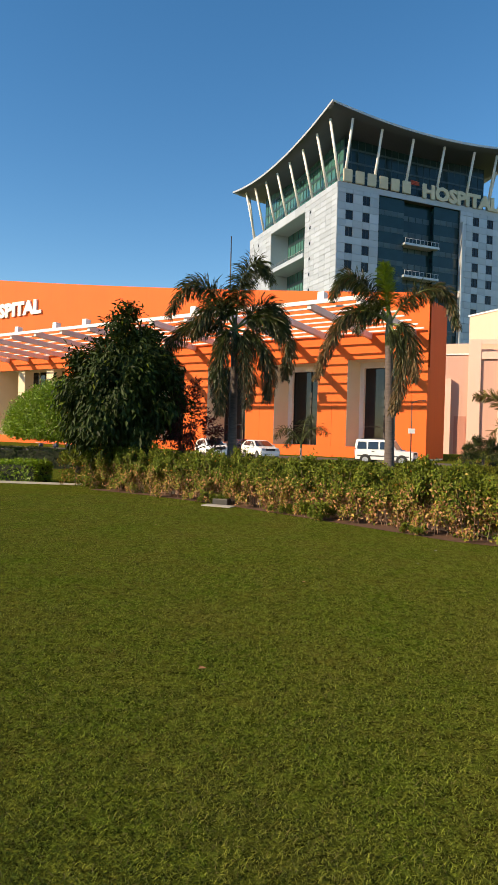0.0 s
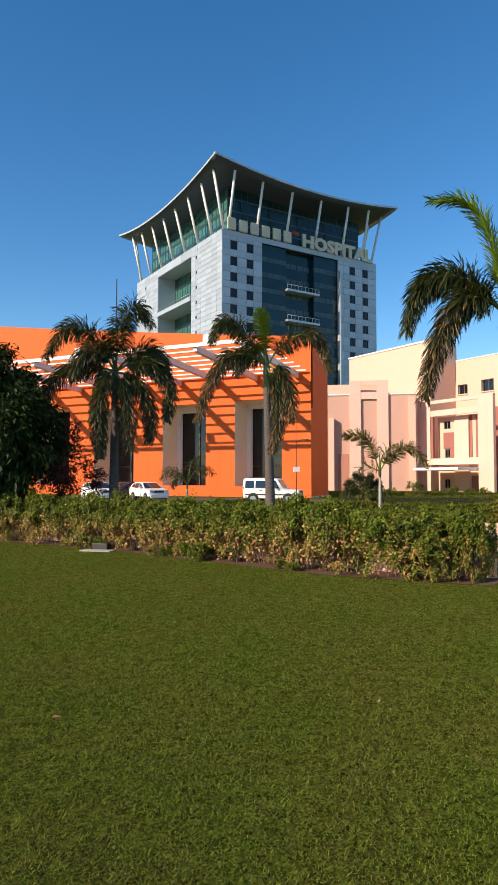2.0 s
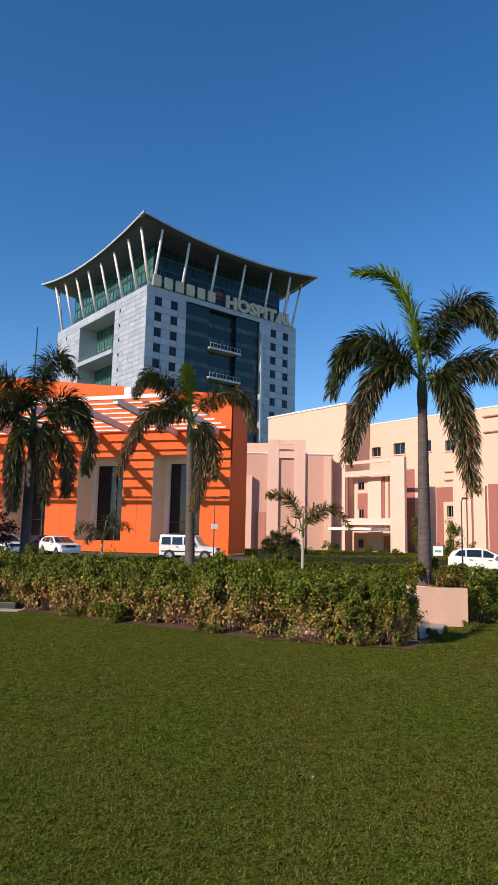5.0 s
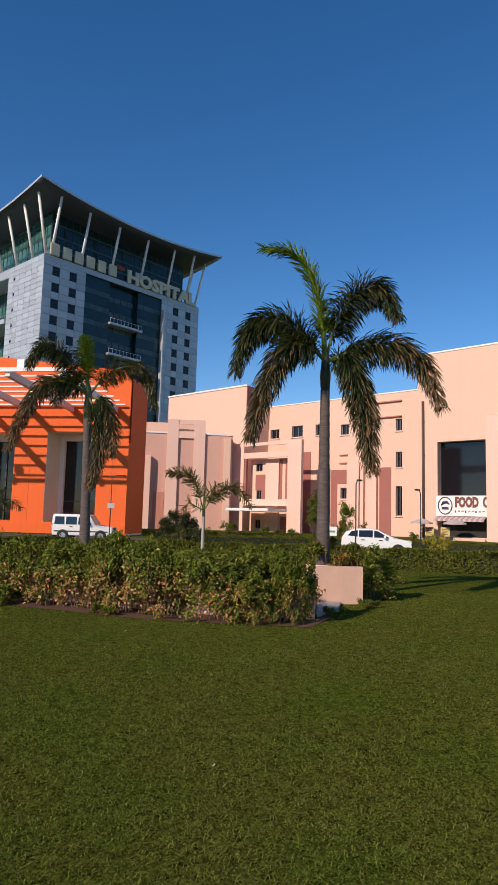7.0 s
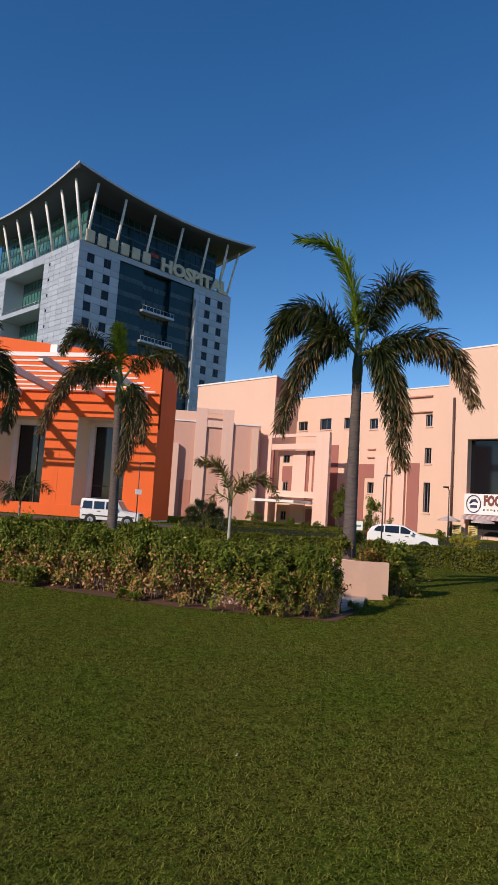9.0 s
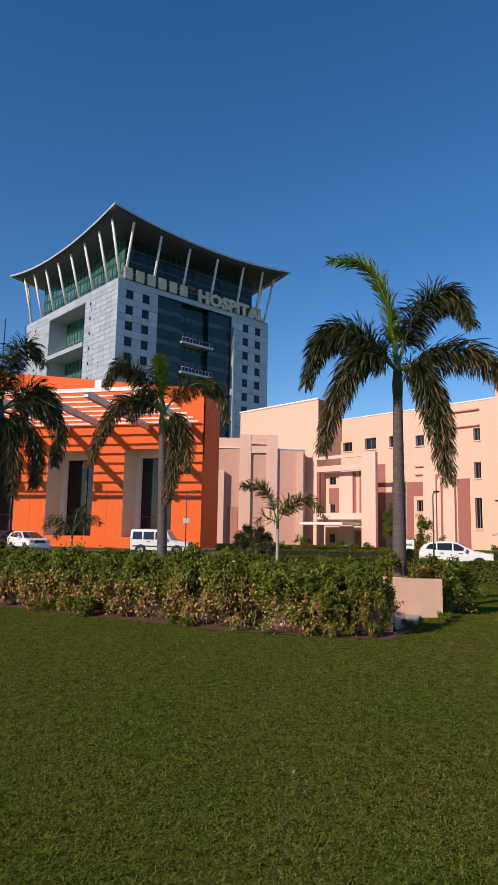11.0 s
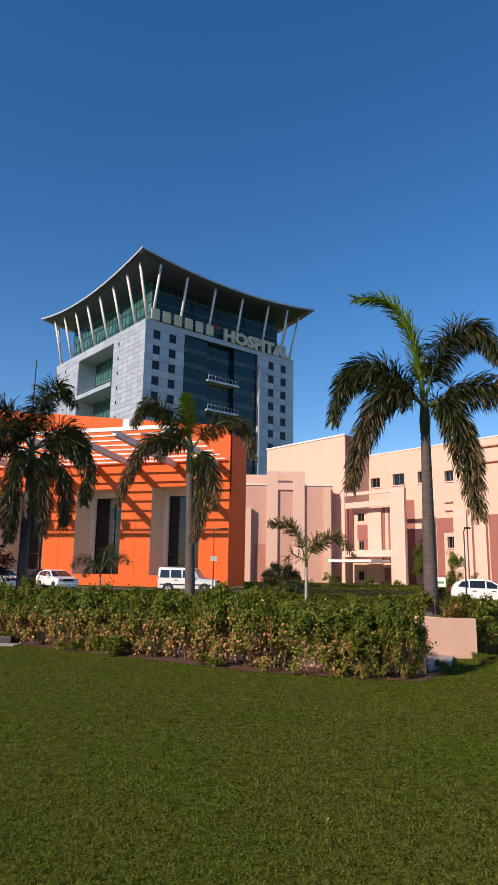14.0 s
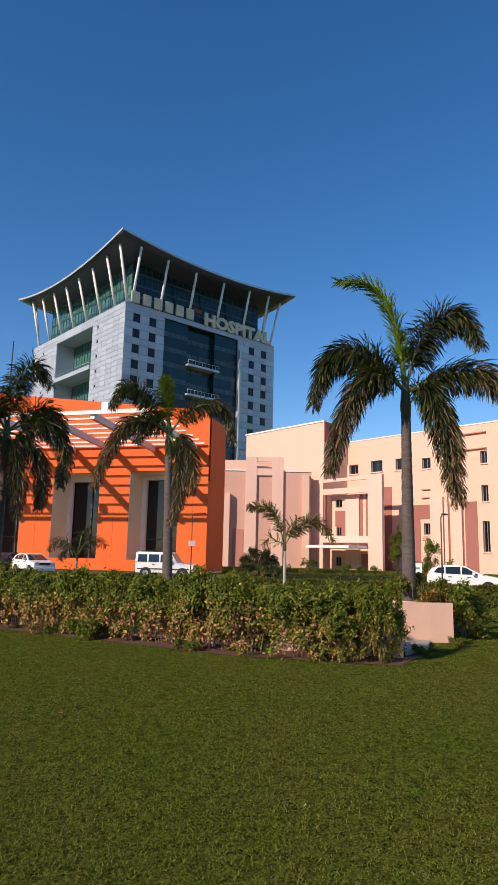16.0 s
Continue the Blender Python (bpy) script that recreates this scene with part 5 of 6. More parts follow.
# ---------------------------------------------------------------- vehicles
CARWHITE = material("white_car_paint", (0.78, 0.77, 0.74), 0.25, (0.74, 0.73, 0.70), scale=4, fine=8, amount=0.3, bump=0.0, spec=0.6)
CARDARK = material("dark_blue_car_paint", (0.03, 0.04, 0.07), 0.25, bump=0.0, spec=0.6)
RUBBER = material("tyre_rubber", (0.018, 0.018, 0.018), 0.85, bump=0.2, fine=40)
RIM = material("alloy_rim", (0.45, 0.45, 0.46), 0.35, bump=0.0, metal=0.8)
TRIM = material("black_trim", (0.02, 0.02, 0.021), 0.6, bump=0.05)
CARGLASS = material("car_glass", (0.015, 0.018, 0.02), 0.05, bump=0.0, spec=0.9)
HEADLAMP = material("headlamp_glass", (0.6, 0.62, 0.65), 0.1, bump=0.0, spec=0.9)
TAILLAMP = material("tail_lamp", (0.35, 0.02, 0.015), 0.2, bump=0.0)


def vehicle(name, m, label, body, belt, half, tuck, side_windows, front_glass, wheels, wheel_r, paint=CARWHITE, boxy=False):
    """A car from its side outline (x forward, z up), narrowing above the belt; its front points along +x."""
    c = thing(name, m, label, "car")
    top = max(z for _, z in body)
    def hw(z):
        return half - (tuck * (z - belt) / (top - belt) if z > belt else 0.05 * max(0, 0.45 - z) / 0.45)
    bm = bmesh.new()
    left = [bm.verts.new((x, hw(z), z)) for x, z in body]
    right = [bm.verts.new((x, -hw(z), z)) for x, z in body]
    bm.faces.new(left), bm.faces.new(right[::-1])
    n = len(body)
    for i in range(n):
        bm.faces.new((left[i], right[i], right[(i + 1) % n], left[(i + 1) % n]))
    bmesh.ops.bevel(bm, geom=bm.edges[:], offset=0.035, segments=2, affect="EDGES", profile=0.6)
    for f in bm.faces:
        f.smooth = True
    part("body", bm, paint, c)
    for pane in side_windows:
        for sgn in (1, -1):
            bm = bmesh.new()
            outer = [bm.verts.new((x, sgn * (hw(z) + 0.008), z)) for x, z in pane]
            inner = [bm.verts.new((x, sgn * (hw(z) - 0.03), z)) for x, z in pane]
            bm.faces.new(outer), bm.faces.new(inner[::-1])
            for i in range(len(pane)):
                bm.faces.new((outer[i], outer[(i + 1) % len(pane)], inner[(i + 1) % len(pane)], inner[i]))
            part("side_window", bm, CARGLASS, c, "dark side window")
    for (x0, z0), (x1, z1) in front_glass:
        bm = bmesh.new()
        nx, nz = (z1 - z0), -(x1 - x0)
        ln = math.hypot(nx, nz)
        sg = 1 if x0 > 0 else -1
        ox, oz = abs(nx) / ln * 0.012 * sg, abs(nz) / ln * 0.012
        v = [bm.verts.new(p) for p in ((x0 + ox, hw(z0) - 0.08, z0 + oz), (x0 + ox, -hw(z0) + 0.08, z0 + oz), (x1 + ox, -hw(z1) + 0.08, z1 + oz), (x1 + ox, hw(z1) - 0.08, z1 + oz))]
        w = [bm.verts.new(q.co - Vector((ox, 0, oz)) * 3) for q in v]
        bm.faces.new(v), bm.faces.new(w[::-1])
        for i in range(4):
            bm.faces.new((v[i], v[(i + 1) % 4], w[(i + 1) % 4], w[i]))
        part("windscreen", bm, CARGLASS, c, "dark windscreen glass")
    for x in wheels:
        for sgn in (1, -1):
            bm = bmesh.new()
            y0 = sgn * (half - 0.02)
            tube(bm, [(x, y0 - sgn * 0.2, wheel_r), (x, y0 + sgn * 0.02, wheel_r)], wheel_r * 1.16, 20)
            part("wheel_arch", bm, TRIM, c)
            bm = bmesh.new()
            tube(bm, [(x, y0 - sgn * 0.18, wheel_r), (x, y0 - sgn * 0.16, wheel_r), (x, y0 + sgn * 0.03, wheel_r), (x, y0 + sgn * 0.05, wheel_r)], [wheel_r * 0.85, wheel_r, wheel_r, wheel_r * 0.88], 22)
            w = part("wheel", bm, RUBBER, c, "black tyre")
            rb = bmesh.new()
            tube(rb, [(x, y0 + sgn * 0.04, wheel_r), (x, y0 + sgn * 0.062, wheel_r)], wheel_r * 0.6, 14)
            part("rim", rb, RIM, w, "pale metal rim")
    xf, xb = max(x for x, _ in body), min(x for x, _ in body)
    for sgn in (1, -1):
        part("headlight", boxm(xf - 0.22, xf - 0.02, sgn * (half - 0.24) - 0.17, sgn * (half - 0.24) + 0.17, belt - 0.26, belt - 0.10, bevel=0.03), HEADLAMP, c, "clear headlight")
        part("tail_light", boxm(xb - 0.015, xb + 0.1, sgn * (half - 0.14) - 0.1, sgn * (half - 0.14) + 0.1, belt - 0.2, belt + 0.12, bevel=0.02), TAILLAMP, c, "red tail light")
        part("mirror", boxm(front_glass[0][0][0] - 0.5, front_glass[0][0][0] - 0.36, sgn * (half + 0.12) - 0.1, sgn * (half + 0.12) + 0.1, belt + 0.02, belt + 0.18, bevel=0.03), paint if not boxy else TRIM, c)
        for xh in (0.25, -0.75):
            part("door_handle", boxm(xh - 0.1, xh + 0.1, sgn * (half + 0.004) - 0.015, sgn * (half + 0.004) + 0.015, belt - 0.12, belt - 0.08), TRIM, c)
    part("front_bumper", boxm(xf - 0.1, xf + 0.05, -half + 0.08, half - 0.08, 0.25, 0.52, bevel=0.04), TRIM if boxy else paint, c)
    part("rear_bumper", boxm(xb - 0.05, xb + 0.1, -half + 0.08, half - 0.08, 0.27, 0.52, bevel=0.04), TRIM if boxy else paint, c)
    part("grille", boxm(xf - 0.03, xf + 0.012, -0.42, 0.42, belt - 0.30, belt - 0.12), TRIM, c)
    part("number_plate", boxm(xf + 0.045, xf + 0.06, -0.25, 0.25, 0.33, 0.44), WHITE, c, "plain plate")
    if boxy:
        part("side_moulding", boxm(-1.9, 1.8, -half - 0.012, half + 0.012, 0.62, 0.70), TRIM, c)
        part("spare_wheel", tubem([(xb - 0.2, 0.1, 0.95), (xb - 0.01, 0.1, 0.95)], 0.34, 18), RUBBER, c)
        for sgn in (1, -1):
            part("roof_rail", tubem([(-1.7, sgn * (half - 0.3), top + 0.06), (0.5, sgn * (half - 0.3), top + 0.06)], 0.025, 6), TRIM, c)
    return c


JEEP = dict(body=[(-2.05, 0.38), (2.05, 0.38), (2.1, 0.62), (2.08, 0.98), (0.92, 1.10), (0.52, 1.78), (0.40, 1.83), (-1.98, 1.83), (-2.06, 1.72), (-2.10, 1.0)], belt=1.08, half=0.86, tuck=0.10,
            side_windows=[[(-1.92, 1.14), (-1.25, 1.14), (-1.25, 1.66), (-1.88, 1.66)], [(-1.12, 1.14), (-0.38, 1.14), (-0.38, 1.66), (-1.12, 1.66)], [(-0.26, 1.14), (0.66, 1.14), (0.38, 1.66), (-0.26, 1.66)]],
            front_glass=[((0.90, 1.14), (0.55, 1.73)), ((-2.08, 1.12), (-2.07, 1.66))], wheels=(1.32, -1.30), wheel_r=0.36, boxy=True)
HATCH = dict(body=[(-1.92, 0.36), (1.92, 0.34), (1.98, 0.55), (1.92, 0.78), (1.75, 0.88), (0.95, 1.00), (0.10, 1.46), (-0.35, 1.52), (-1.20, 1.50), (-1.72, 1.32), (-1.95, 0.98), (-1.98, 0.6)], belt=0.98, half=0.86, tuck=0.22,
             side_windows=[[(-1.62, 1.10), (-1.05, 1.05), (-1.05, 1.40), (-1.38, 1.37)], [(-0.98, 1.05), (-0.20, 1.03), (-0.20, 1.43), (-0.98, 1.41)], [(-0.12, 1.03), (0.74, 1.02), (0.12, 1.37), (-0.12, 1.42)]],
             front_glass=[((0.92, 1.03), (0.16, 1.43)), ((-1.90, 1.06), (-1.70, 1.33))], wheels=(1.22, -1.22), wheel_r=0.32)
vehicle("jeep", axes(9.55, 46.9, GROUND_Z + 0.02, 0.90, -0.43), "boxy white off-road jeep with black trim parked by the wall", **JEEP)
vehicle("hatchback_car", axes(23.3, 31.6, GROUND_Z, 0.80, -0.60), "white hatchback parked beyond the clipped hedge", **HATCH)
white_car = vehicle("hatchback_car", axes(0.52, 54.0, GROUND_Z + 0.012, 0.42, -0.91), "small white hatchback parked before the orange wall", **HATCH)
copy_thing(white_car, axes(-3.5, 54.6, GROUND_Z + 0.012, 0.42, -0.91))
vehicle("dark_car", axes(-1.6, 57.2, GROUND_Z + 0.02, -0.6, -0.8), "dark blue car under the canopy", paint=CARDARK, **HATCH)

def motorcycle(m):
    """A parked motorcycle: wheels, tank, seat, fork and bars."""
    b = thing("motorcycle", m, "small dark motorcycle parked by the hedge", "motorcycle", "motorcycles by the entrance")
    for x in (0.62, -0.62):
        ring = [(x + 0.27 * math.cos(a * math.pi / 10), 0, 0.3 + 0.27 * math.sin(a * math.pi / 10)) for a in range(21)]
        part("wheel", tubem(ring, 0.045, 8), RUBBER, b)
    part("frame", tubem([(-0.62, 0, 0.3), (-0.1, 0, 0.35), (0.35, 0, 0.75), (0.62, 0, 0.3)], 0.04, 6), TRIM, b)
    part("tank", tubem([(-0.05, 0, 0.78), (0.15, 0, 0.85), (0.4, 0, 0.84)], [0.1, 0.16, 0.1], 10), CARDARK, b)
    part("seat", tubem([(-0.7, 0, 0.84), (-0.4, 0, 0.79), (-0.05, 0, 0.79)], [0.07, 0.12, 0.1], 8), TRIM, b)
    part("handlebar", tubem([(0.35, -0.35, 1.02), (0.42, 0, 0.98), (0.35, 0.35, 1.02)], 0.02, 6), RIM, b)
    part("engine", boxm(-0.15, 0.25, -0.14, 0.14, 0.3, 0.6, bevel=0.03), METAL, b)
    return b

mb = motorcycle(axes(-12.6, 44.0, GROUND_Z + 0.02, 0.4, -0.9))
copy_thing(mb, axes(-13.5, 44.2, GROUND_Z + 0.02, 0.5, -0.85))
copy_thing(mb, axes(-14.6, 44.4, GROUND_Z + 0.02, 0.35, -0.93))

# ---------------------------------------------------------------- road between the lawn and the buildings
bm = bmesh.new()
ROAD_IN = [(34, 20), (27.5, 26), (22, 31.0), (15, 36), (6, 40), (-4, 41.5), (-22, 42.5), (-60, 44)]
ROAD_OUT = [(44, 30), (33.5, 36.8), (26.5, 43), (19, 49), (14, 56), (-4, 66), (-22, 70), (-60, 76)]
for (a, b), (c, d) in zip(zip(ROAD_IN, ROAD_OUT), zip(ROAD_IN[1:], ROAD_OUT[1:])):
    bm.faces.new([bm.verts.new((*p, GROUND_Z + 0.012)) for p in (a, b, d, c)])
bmesh.ops.remove_doubles(bm, verts=bm.verts[:], dist=0.01)
tagged(part("road", bm, ASPHALT), "grey asphalt drive before the buildings", "road", kind="structure")
bm = bmesh.new()
strip_wall(bm, ROAD_IN, 0.15, GROUND_Z - 0.1, GROUND_Z + 0.14)
tagged(part("kerb", bm, KERBM), "pale concrete kerb along the drive", "kerb", kind="structure")

# ---------------------------------------------------------------- posts and small things
def lamp_post(x, y, z0, z1, label, arm=0.7, box_at=None):
    p = thing("lamp_post", pose(x, y, z0), label, "lamp post")
    h = z1 - z0
    part("pole", tubem([(0, 0, 0), (0, 0, h * 0.5), (0, 0, h)], [0.042, 0.034, 0.026], 8), METAL, p)
    part("arm", tubem([(0, 0, h - 0.02), (arm * 0.5, -0.1, h + 0.12), (arm, -0.15, h + 0.14)], 0.025, 6), METAL, p)
    part("lamp_head", boxm(arm - 0.08, arm + 0.16, -0.22, -0.06, h + 0.08, h + 0.16, bevel=0.03), METAL, p)
    part("base_plate", boxm(-0.14, 0.14, -0.14, 0.14, 0, 0.04), METAL, p)
    if box_at:
        part("junction_box", boxm(-0.22, 0.22, -0.14, -0.05, box_at - 0.17, box_at + 0.17), WHITE, p, "small white box")
    return p

lamp_post(10.75, 44.6, GROUND_Z, 4.1, "slim dark lamp post with a white box", 0.75, 2.5)
lamp_post(17.25, 24.95, ground_z(17.25, 24.95), 3.3, "slim dark lamp post behind the hedge", 0.05)
lamp_post(21.5, 25.6, ground_z(21.5, 25.6), 3.05, "slim dark lamp post by the drive", -0.35)
BROWNPIPE = material("brown_pipe_paint", (0.11, 0.05, 0.04), 0.6, fine=12, bump=0.05)
pipe = thing("downpipe", peach_axes(0), "brown rainwater pipe on the peach wall", "pipe")
part("pipe", tubem([(0.62, -0.12, -0.7), (0.58, -0.12, 12.4)], 0.11, 8), BROWNPIPE, pipe)
for zz in (1.5, 4.5, 7.5, 10.5):
    part("bracket", boxm(0.46, 0.74, -0.14, -0.002, zz, zz + 0.06), METAL, pipe)
mast = thing("antenna_mast", sized(KO) @ axes(OX, OY, 0, 0.829, -0.559) @ pose(-25.4, 1.5, 0), "thin antenna mast on the roof", "mast")
part("pole", tubem([(0, 0, 14.6), (0, 0, 19.5), (0, 0, 25.6)], [0.13, 0.1, 0.06], 6), METAL, mast)

CANVAS = material("umbrella_canvas", (0.52, 0.42, 0.40), 0.9, bump=0.1, fine=30)
def umbrella(m):
    u = thing("garden_umbrella", m, "pale canvas umbrella open over the tables", "umbrella", "umbrellas at the food court")
    part("pole", tubem([(0, 0, 0), (0, 0, 2.35)], 0.03, 8), METAL, u)
    bm = bmesh.new()
    tip = bm.verts.new((0, 0, 2.45))
    rim = [bm.verts.new((1.25 * math.cos(k * math.pi / 4), 1.25 * math.sin(k * math.pi / 4), 1.95)) for k in range(8)]
    low = [bm.verts.new((1.26 * math.cos(k * math.pi / 4), 1.26 * math.sin(k * math.pi / 4), 1.8)) for k in range(8)]
    for k in range(8):
        bm.faces.new((tip, rim[k], rim[(k + 1) % 8]))
        bm.faces.new((rim[k], low[k], low[(k + 1) % 8], rim[(k + 1) % 8]))
    part("canopy", bm, CANVAS, u)
    part("base", tubem([(0, 0, 0), (0, 0, 0.12)], [0.3, 0.22], 10), KERBM, u)
    return u

um = umbrella(axes(50.6, 60.0, GROUND_Z, 1, 0))
copy_thing(um, axes(52.4, 56.6, GROUND_Z, 1, 0))
YEL = material("menu_yellow", (0.6, 0.5, 0.18), 0.7, fine=12, amount=0.8, bump=0.0)
for x, y in ((51.4, 59.6), (52.3, 58.0)):
    mbd = thing("menu_board", axes(x, y, GROUND_Z, PX, PY), "pale menu board on a stand", "sign", "menu boards")
    part("board", boxm(-0.55, 0.55, -0.03, 0.03, 0.45, 1.45), YEL, mbd)
    for k in range(4):
        part("text_bar", boxm(-0.4, 0.35 - 0.1 * (k % 2), -0.045, -0.031, 0.6 + 0.2 * k, 0.68 + 0.2 * k), RED, mbd)
    for xx in (-0.5, 0.45):
        part("leg", boxm(xx, xx + 0.05, -0.03, 0.03, 0, 0.45), METAL, mbd)
gold_far = shrub("golden_shrub", 0.95, 1.25, 7000, 51, 0.0, 0, "rounded golden-green clipped shrub by the drive")
gold_far.matrix_world = pose(28.9, 32.7, GROUND_Z)
gold_far.scale = (0.78, 0.78, 0.85)
GOLDLEAF = material("golden_leaf", (0.42, 0.36, 0.03), 0.55, (0.34, 0.33, 0.03), scale=2, fine=30, amount=0.6, bump=0.0, random_shade=0.35, island=True, translucent=0.3)
for ch in gold_far.children:
    if ch.name.startswith("foliage"):
        ch.data.materials[0] = GOLDLEAF
far_shrub = shrub("far_shrub", 0.8, 1.2, 3600, 61, 0.2, 4, "dark green shrub before the peach wing")
far_shrub.matrix_world = pose(27.4, 42.0, GROUND_Z)
for x, y, k in ((22.4, 44.5, 0.9), (24.0, 45.0, 0.75), (25.6, 45.6, 0.8), (20.5, 46.5, 1.1), (31.0, 44.5, 0.9), (33.5, 40.5, 0.8), (33.5, 49.5, 1.6), (15.3, 43.2, 1.0), (17.4, 43.8, 0.8)):
    copy_thing(far_shrub, pose(x, y, GROUND_Z, 0, 0, x * 50)).scale = (k, k, k * (1.5 if k > 1.3 else 1))
tree("slender_tree", 39.2, 65.0, 2.0, 0.09, 6, [(0, 0, 3.2, 0.9, 1.3), (0.3, 0, 4.4, 0.6, 0.9), (-0.2, 0, 2.2, 0.8, 0.8)], 4200, [LEAF, LEAF_DARK], 0.16, "slender green tree beside the wide portico", 15, 0.5, 0.6)
sg = thing("notice_board", axes(21.8, 34.0, GROUND_Z, 0.85, -0.53), "small white notice on a stake", "sign")
part("stake", tubem([(0, 0, 0), (0, 0, 1.0)], 0.03, 6), METAL, sg)
part("plate", boxm(-0.28, 0.28, -0.03, 0.0, 1.0, 1.55, bevel=0.01), WHITE, sg)
part("text_bar", boxm(-0.18, 0.18, -0.036, -0.031, 1.2, 1.32), material("notice_green", (0.1, 0.3, 0.2), 0.6, bump=0.0), sg)
st = thing("notice_board", axes(-5.0, 20.6, ground_z(-5, 20.6), 1, 0.1), "small pale notice on a thin stake", "sign")
part("stake", tubem([(0, 0, 0), (0.02, 0, 0.8)], 0.02, 6), WHITE, st)
part("plate", boxm(-0.09, 0.13, -0.03, 0.0, 0.68, 0.95, bevel=0.01), WHITE, st)
cover = thing("inspection_cover", axes(-0.75, 14.35, 0.0, 0.9, -0.42), "pale concrete inspection cover in the grass edge", "cover")
part("slab", boxm(-0.36, 0.36, -0.15, 0.15, -0.04, 0.022, bevel=0.01), KERBM, cover)
part("block", boxm(-0.28, 0.1, 0.24, 0.42, -0.02, 0.14, bevel=0.02), METAL, cover)

# worn paving edge by the clipped tree
bm = bmesh.new()
strip_wall(bm, [(-4.9, 18.9), (-8, 19.2), (-14, 19.4)], 0.22, -0.02, 0.03)
tagged(part("path_edge", bm, KERBM), "narrow pale concrete edging strip in the lawn", "edging", kind="structure")

# fallen leaves and petals
for k, (x, y, s) in enumerate([(-0.33, 4.33, 0.05), (1.04, 12.7, 0.05), (0.6, 7.0, 0.035), (-1.6, 11.0, 0.04), (2.6, 9.2, 0.03), (1.9, 4.3, 0.03), (3.6, 6.1, 0.025), (4.9, 7.6, 0.03), (0.2, 9.9, 0.03), (2.1, 8.2, 0.025)]):
    fl = new("fallen_leaf", leaf_mesh("fallen_leaf", np.array([[0, 0, 0.0], [0.01, 0.01, 0.004]]), np.array([[1.0, 0.3, 0.1], [0.4, 1, 0.2]]), np.array([[0, 0, 1.0], [0.3, 0, 1]]), [s * (1.3 if k in (0, 2, 3) else 0.6), s * 0.6], [s * (0.8 if k in (0, 2, 3) else 0.4), s * 0.4], [LEAF_DRY if k in (0, 2, 3) else WHITE]))
    fl.matrix_world = pose(x, y, 0.03, 0, 0, k * 67)
    tagged(fl, "dry brown leaf lying on the lawn" if k in (0, 2, 3) else "pale petal lying on the lawn", "leaf", "fallen leaves on the lawn")

# ---------------------------------------------------------------- grass blades on the near lawn
BLADE = material("grass_blade", (0.120, 0.168, 0.020), 0.9, (0.198, 0.178, 0.040), scale=9.0, fine=9, amount=0.8, bump=0.0, random_shade=0.88, island=True, translucent=0.2, spec=0.03)
BLADE_DRY = material("dry_grass_blade", (0.20, 0.19, 0.07), 0.95, (0.16, 0.13, 0.03), scale=3, fine=9, amount=0.8, bump=0.0, random_shade=0.4, island=True, translucent=0.3, spec=0.03)
g = np.random.default_rng(11)
nc, per = 62000, 11
rc = np.concatenate([1.6 + 15.0 * g.uniform(0, 1, nc - 11000) ** 1.25, g.uniform(12, 29, 11000)])
ac = np.radians(g.uniform(-25, 54, nc))
hash_ = np.repeat(g.uniform(0, 1, nc), per)
rr = np.repeat(rc, per)
n = nc * per
px = np.repeat(rc * np.sin(ac), per) + g.normal(0, 0.06, n)
py = np.repeat(rc * np.cos(ac), per) + g.normal(0, 0.06, n)
# keep blades off the planting bed
ex, ey = np.array([p[0] for p in EDGE[::-1]]), np.array([p[1] for p in EDGE[::-1]])
limit = np.interp(px, ex, ey, left=99, right=99)
ix, iy = np.array([p[0] for p in BACK[::-1]]), np.array([p[1] for p in BACK[::-1]])
behind = np.interp(px, ix, iy, left=-99, right=-99)
ok = (py < limit - 0.02 + 0.12 * (hash_ - 0.5)) | (py > behind + 0.3)
ok &= ~((px > 6.3) & (px < 8.05) & (py > 10.85) & (py < 13.0))
px, py, rr, hash_ = px[ok], py[ok], rr[ok], hash_[ok]
n = len(px)
kk = np.clip((rr - 19.0) / 12.0, 0, 1)
pos = np.stack([px, py, GROUND_Z * kk * kk * (3 - 2 * kk) - 0.004], 1)
lean = g.uniform(0, 2 * np.pi, n)
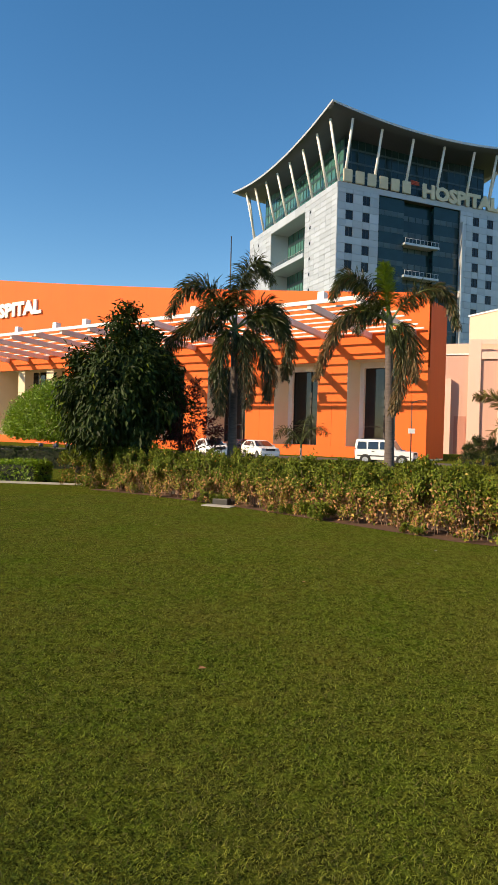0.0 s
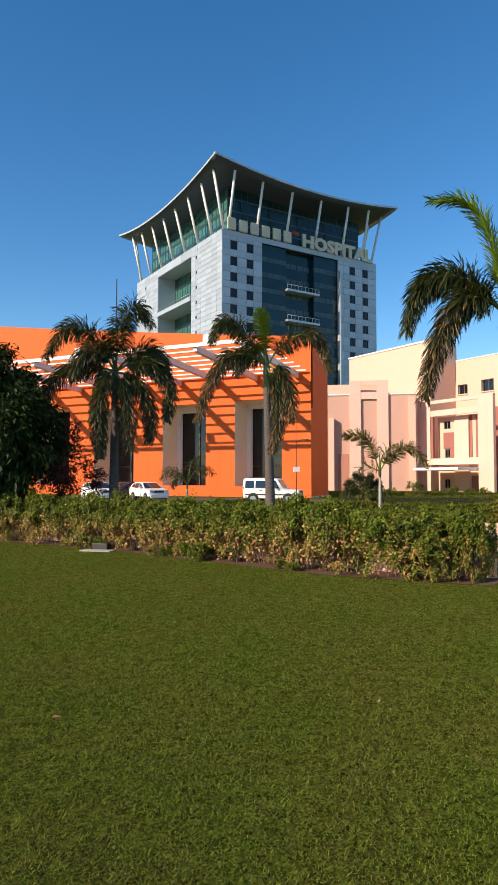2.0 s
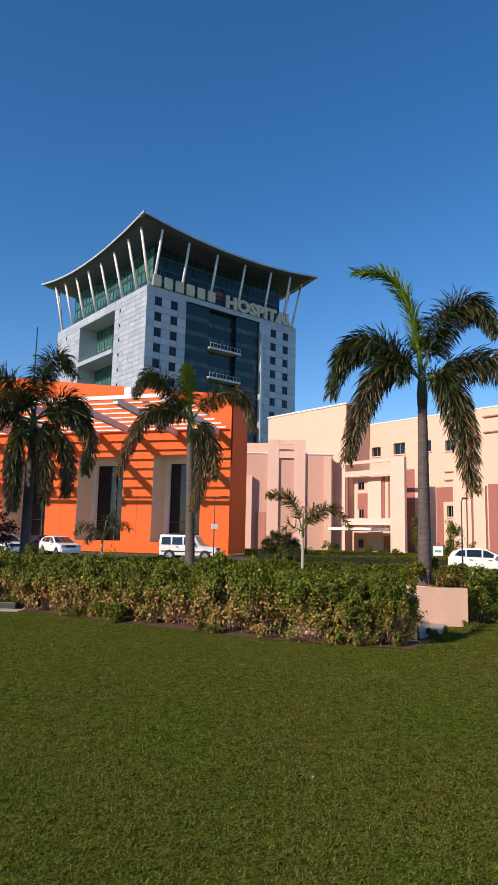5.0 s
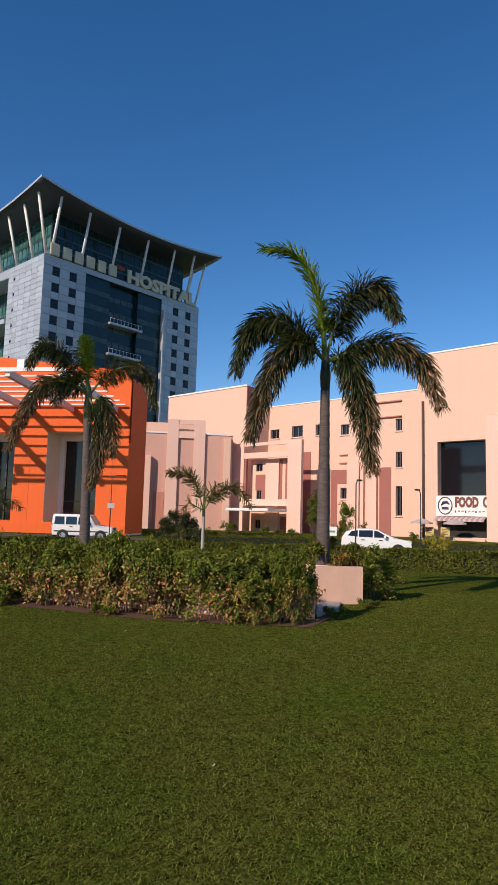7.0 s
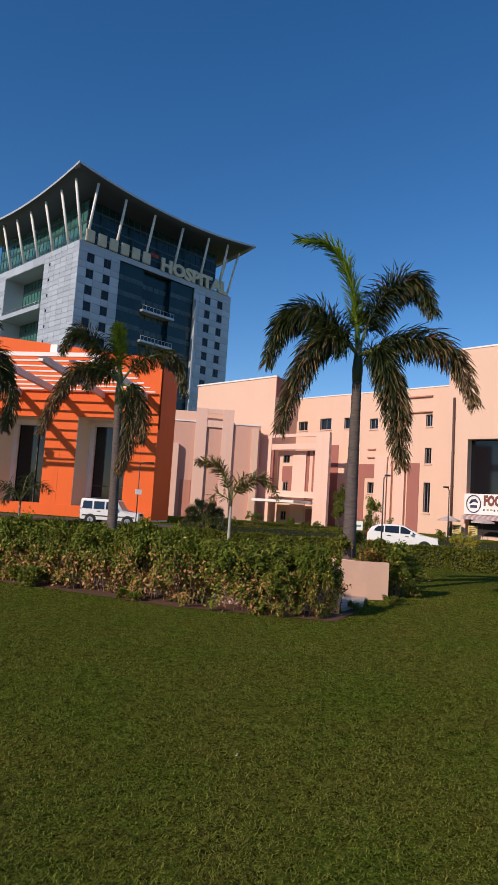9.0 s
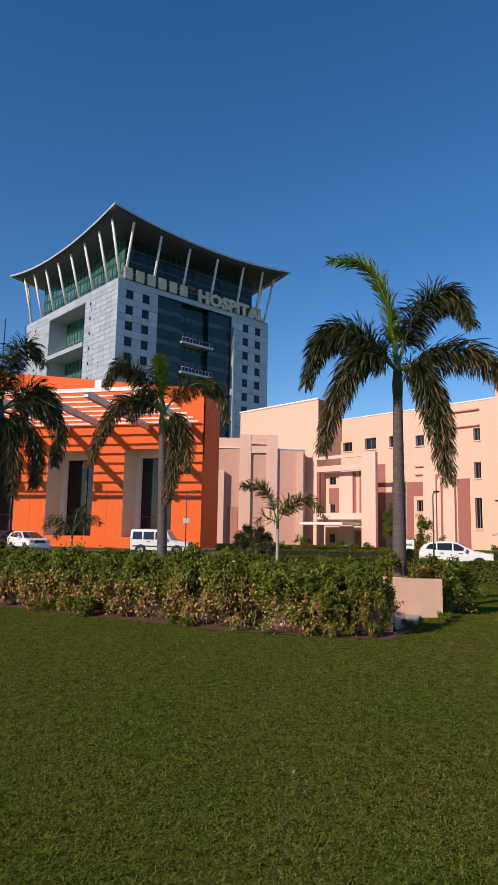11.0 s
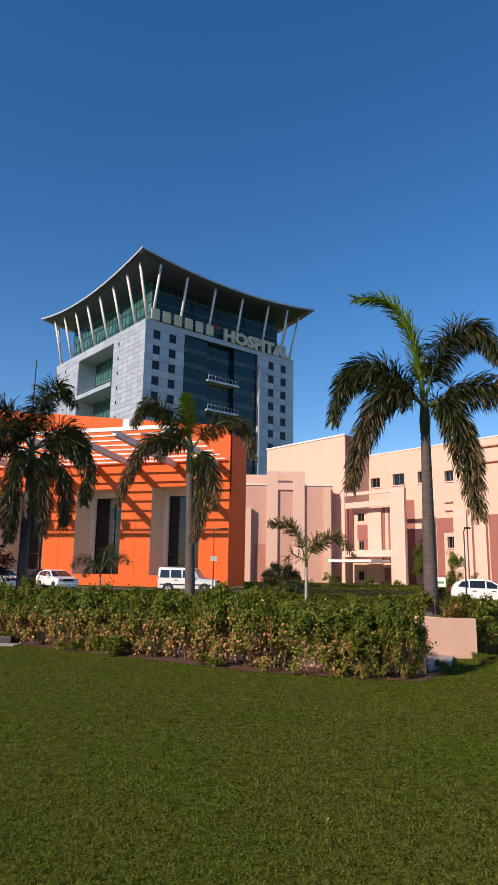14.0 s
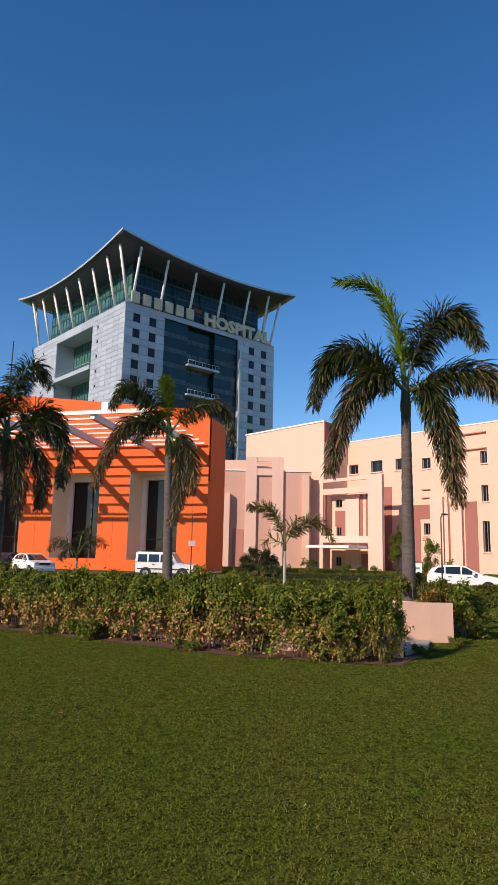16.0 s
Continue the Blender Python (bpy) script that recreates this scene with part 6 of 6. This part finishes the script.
tilt = g.uniform(0.4, 2.2, n)
way = np.stack([np.cos(lean) * tilt, np.sin(lean) * tilt, np.ones(n)], 1)
face = np.stack([np.cos(lean + 3.14), np.sin(lean + 3.14), tilt], 1)
L = g.uniform(0.014, 0.034, n) * (0.6 + 0.8 * hash_) * np.clip(1.05 - 0.02 * rr, 0.6, 1.0)
W = 0.0018 + 0.00065 * rr
idx = (g.uniform(0, 1, n) < 0.06 + 0.08 * (hash_ > 0.8)).astype(int)
grass = new("grass", leaf_mesh("grass", pos, way, face, L, W, [BLADE, BLADE_DRY], idx))
tagged(grass, "short mown green grass with some dry blades", "grass", kind="stuff")

# bed of low orange flowers before the clipped hedge
bed = thing("flower_bed", pose(2.7, 27.2, ground_z(2.7, 27.2)), "low bed of orange flowers behind the shrubs", "flowers")
g = np.random.default_rng(77)
n = 2600
a, q = g.uniform(0, 6.28, n), np.sqrt(g.uniform(0, 1, n))
pos = np.stack([2.6 * q * np.cos(a), 0.7 * q * np.sin(a), 0.62 * (1 - 0.4 * q) + g.normal(0, 0.05, n)], 1)
leaf_part("petals", leaf_mesh("petals", pos, g.normal(0, 1, (n, 3)), np.array([[0, -0.5, 1.0]]) + g.normal(0, 0.4, (n, 3)), g.uniform(0.05, 0.09, n), g.uniform(0.05, 0.08, n), [PETAL, LEAF], (g.uniform(0, 1, n) < 0.45).astype(int)), bed)
pos2 = pos * np.array([1, 1, 0.75])
leaf_part("leaf_mass", leaf_mesh("leaf_mass", pos2, g.normal(0, 1, (n, 3)), np.array([[0, -0.5, 1.0]]) + g.normal(0, 0.4, (n, 3)), g.uniform(0.08, 0.14, n), g.uniform(0.06, 0.09, n), [LEAF]), bed)
bm = bmesh.new()
for k in range(40):
    x, y = 2.4 * math.cos(k * 2.4) * math.sqrt(k / 40), 0.6 * math.sin(k * 2.4) * math.sqrt(k / 40)
    tube(bm, [(x, y, -0.05), (x * 1.02, y, 0.45)], 0.012, 4)
part("stems", bm, TWIG, bed)["kind"] = "stuff"
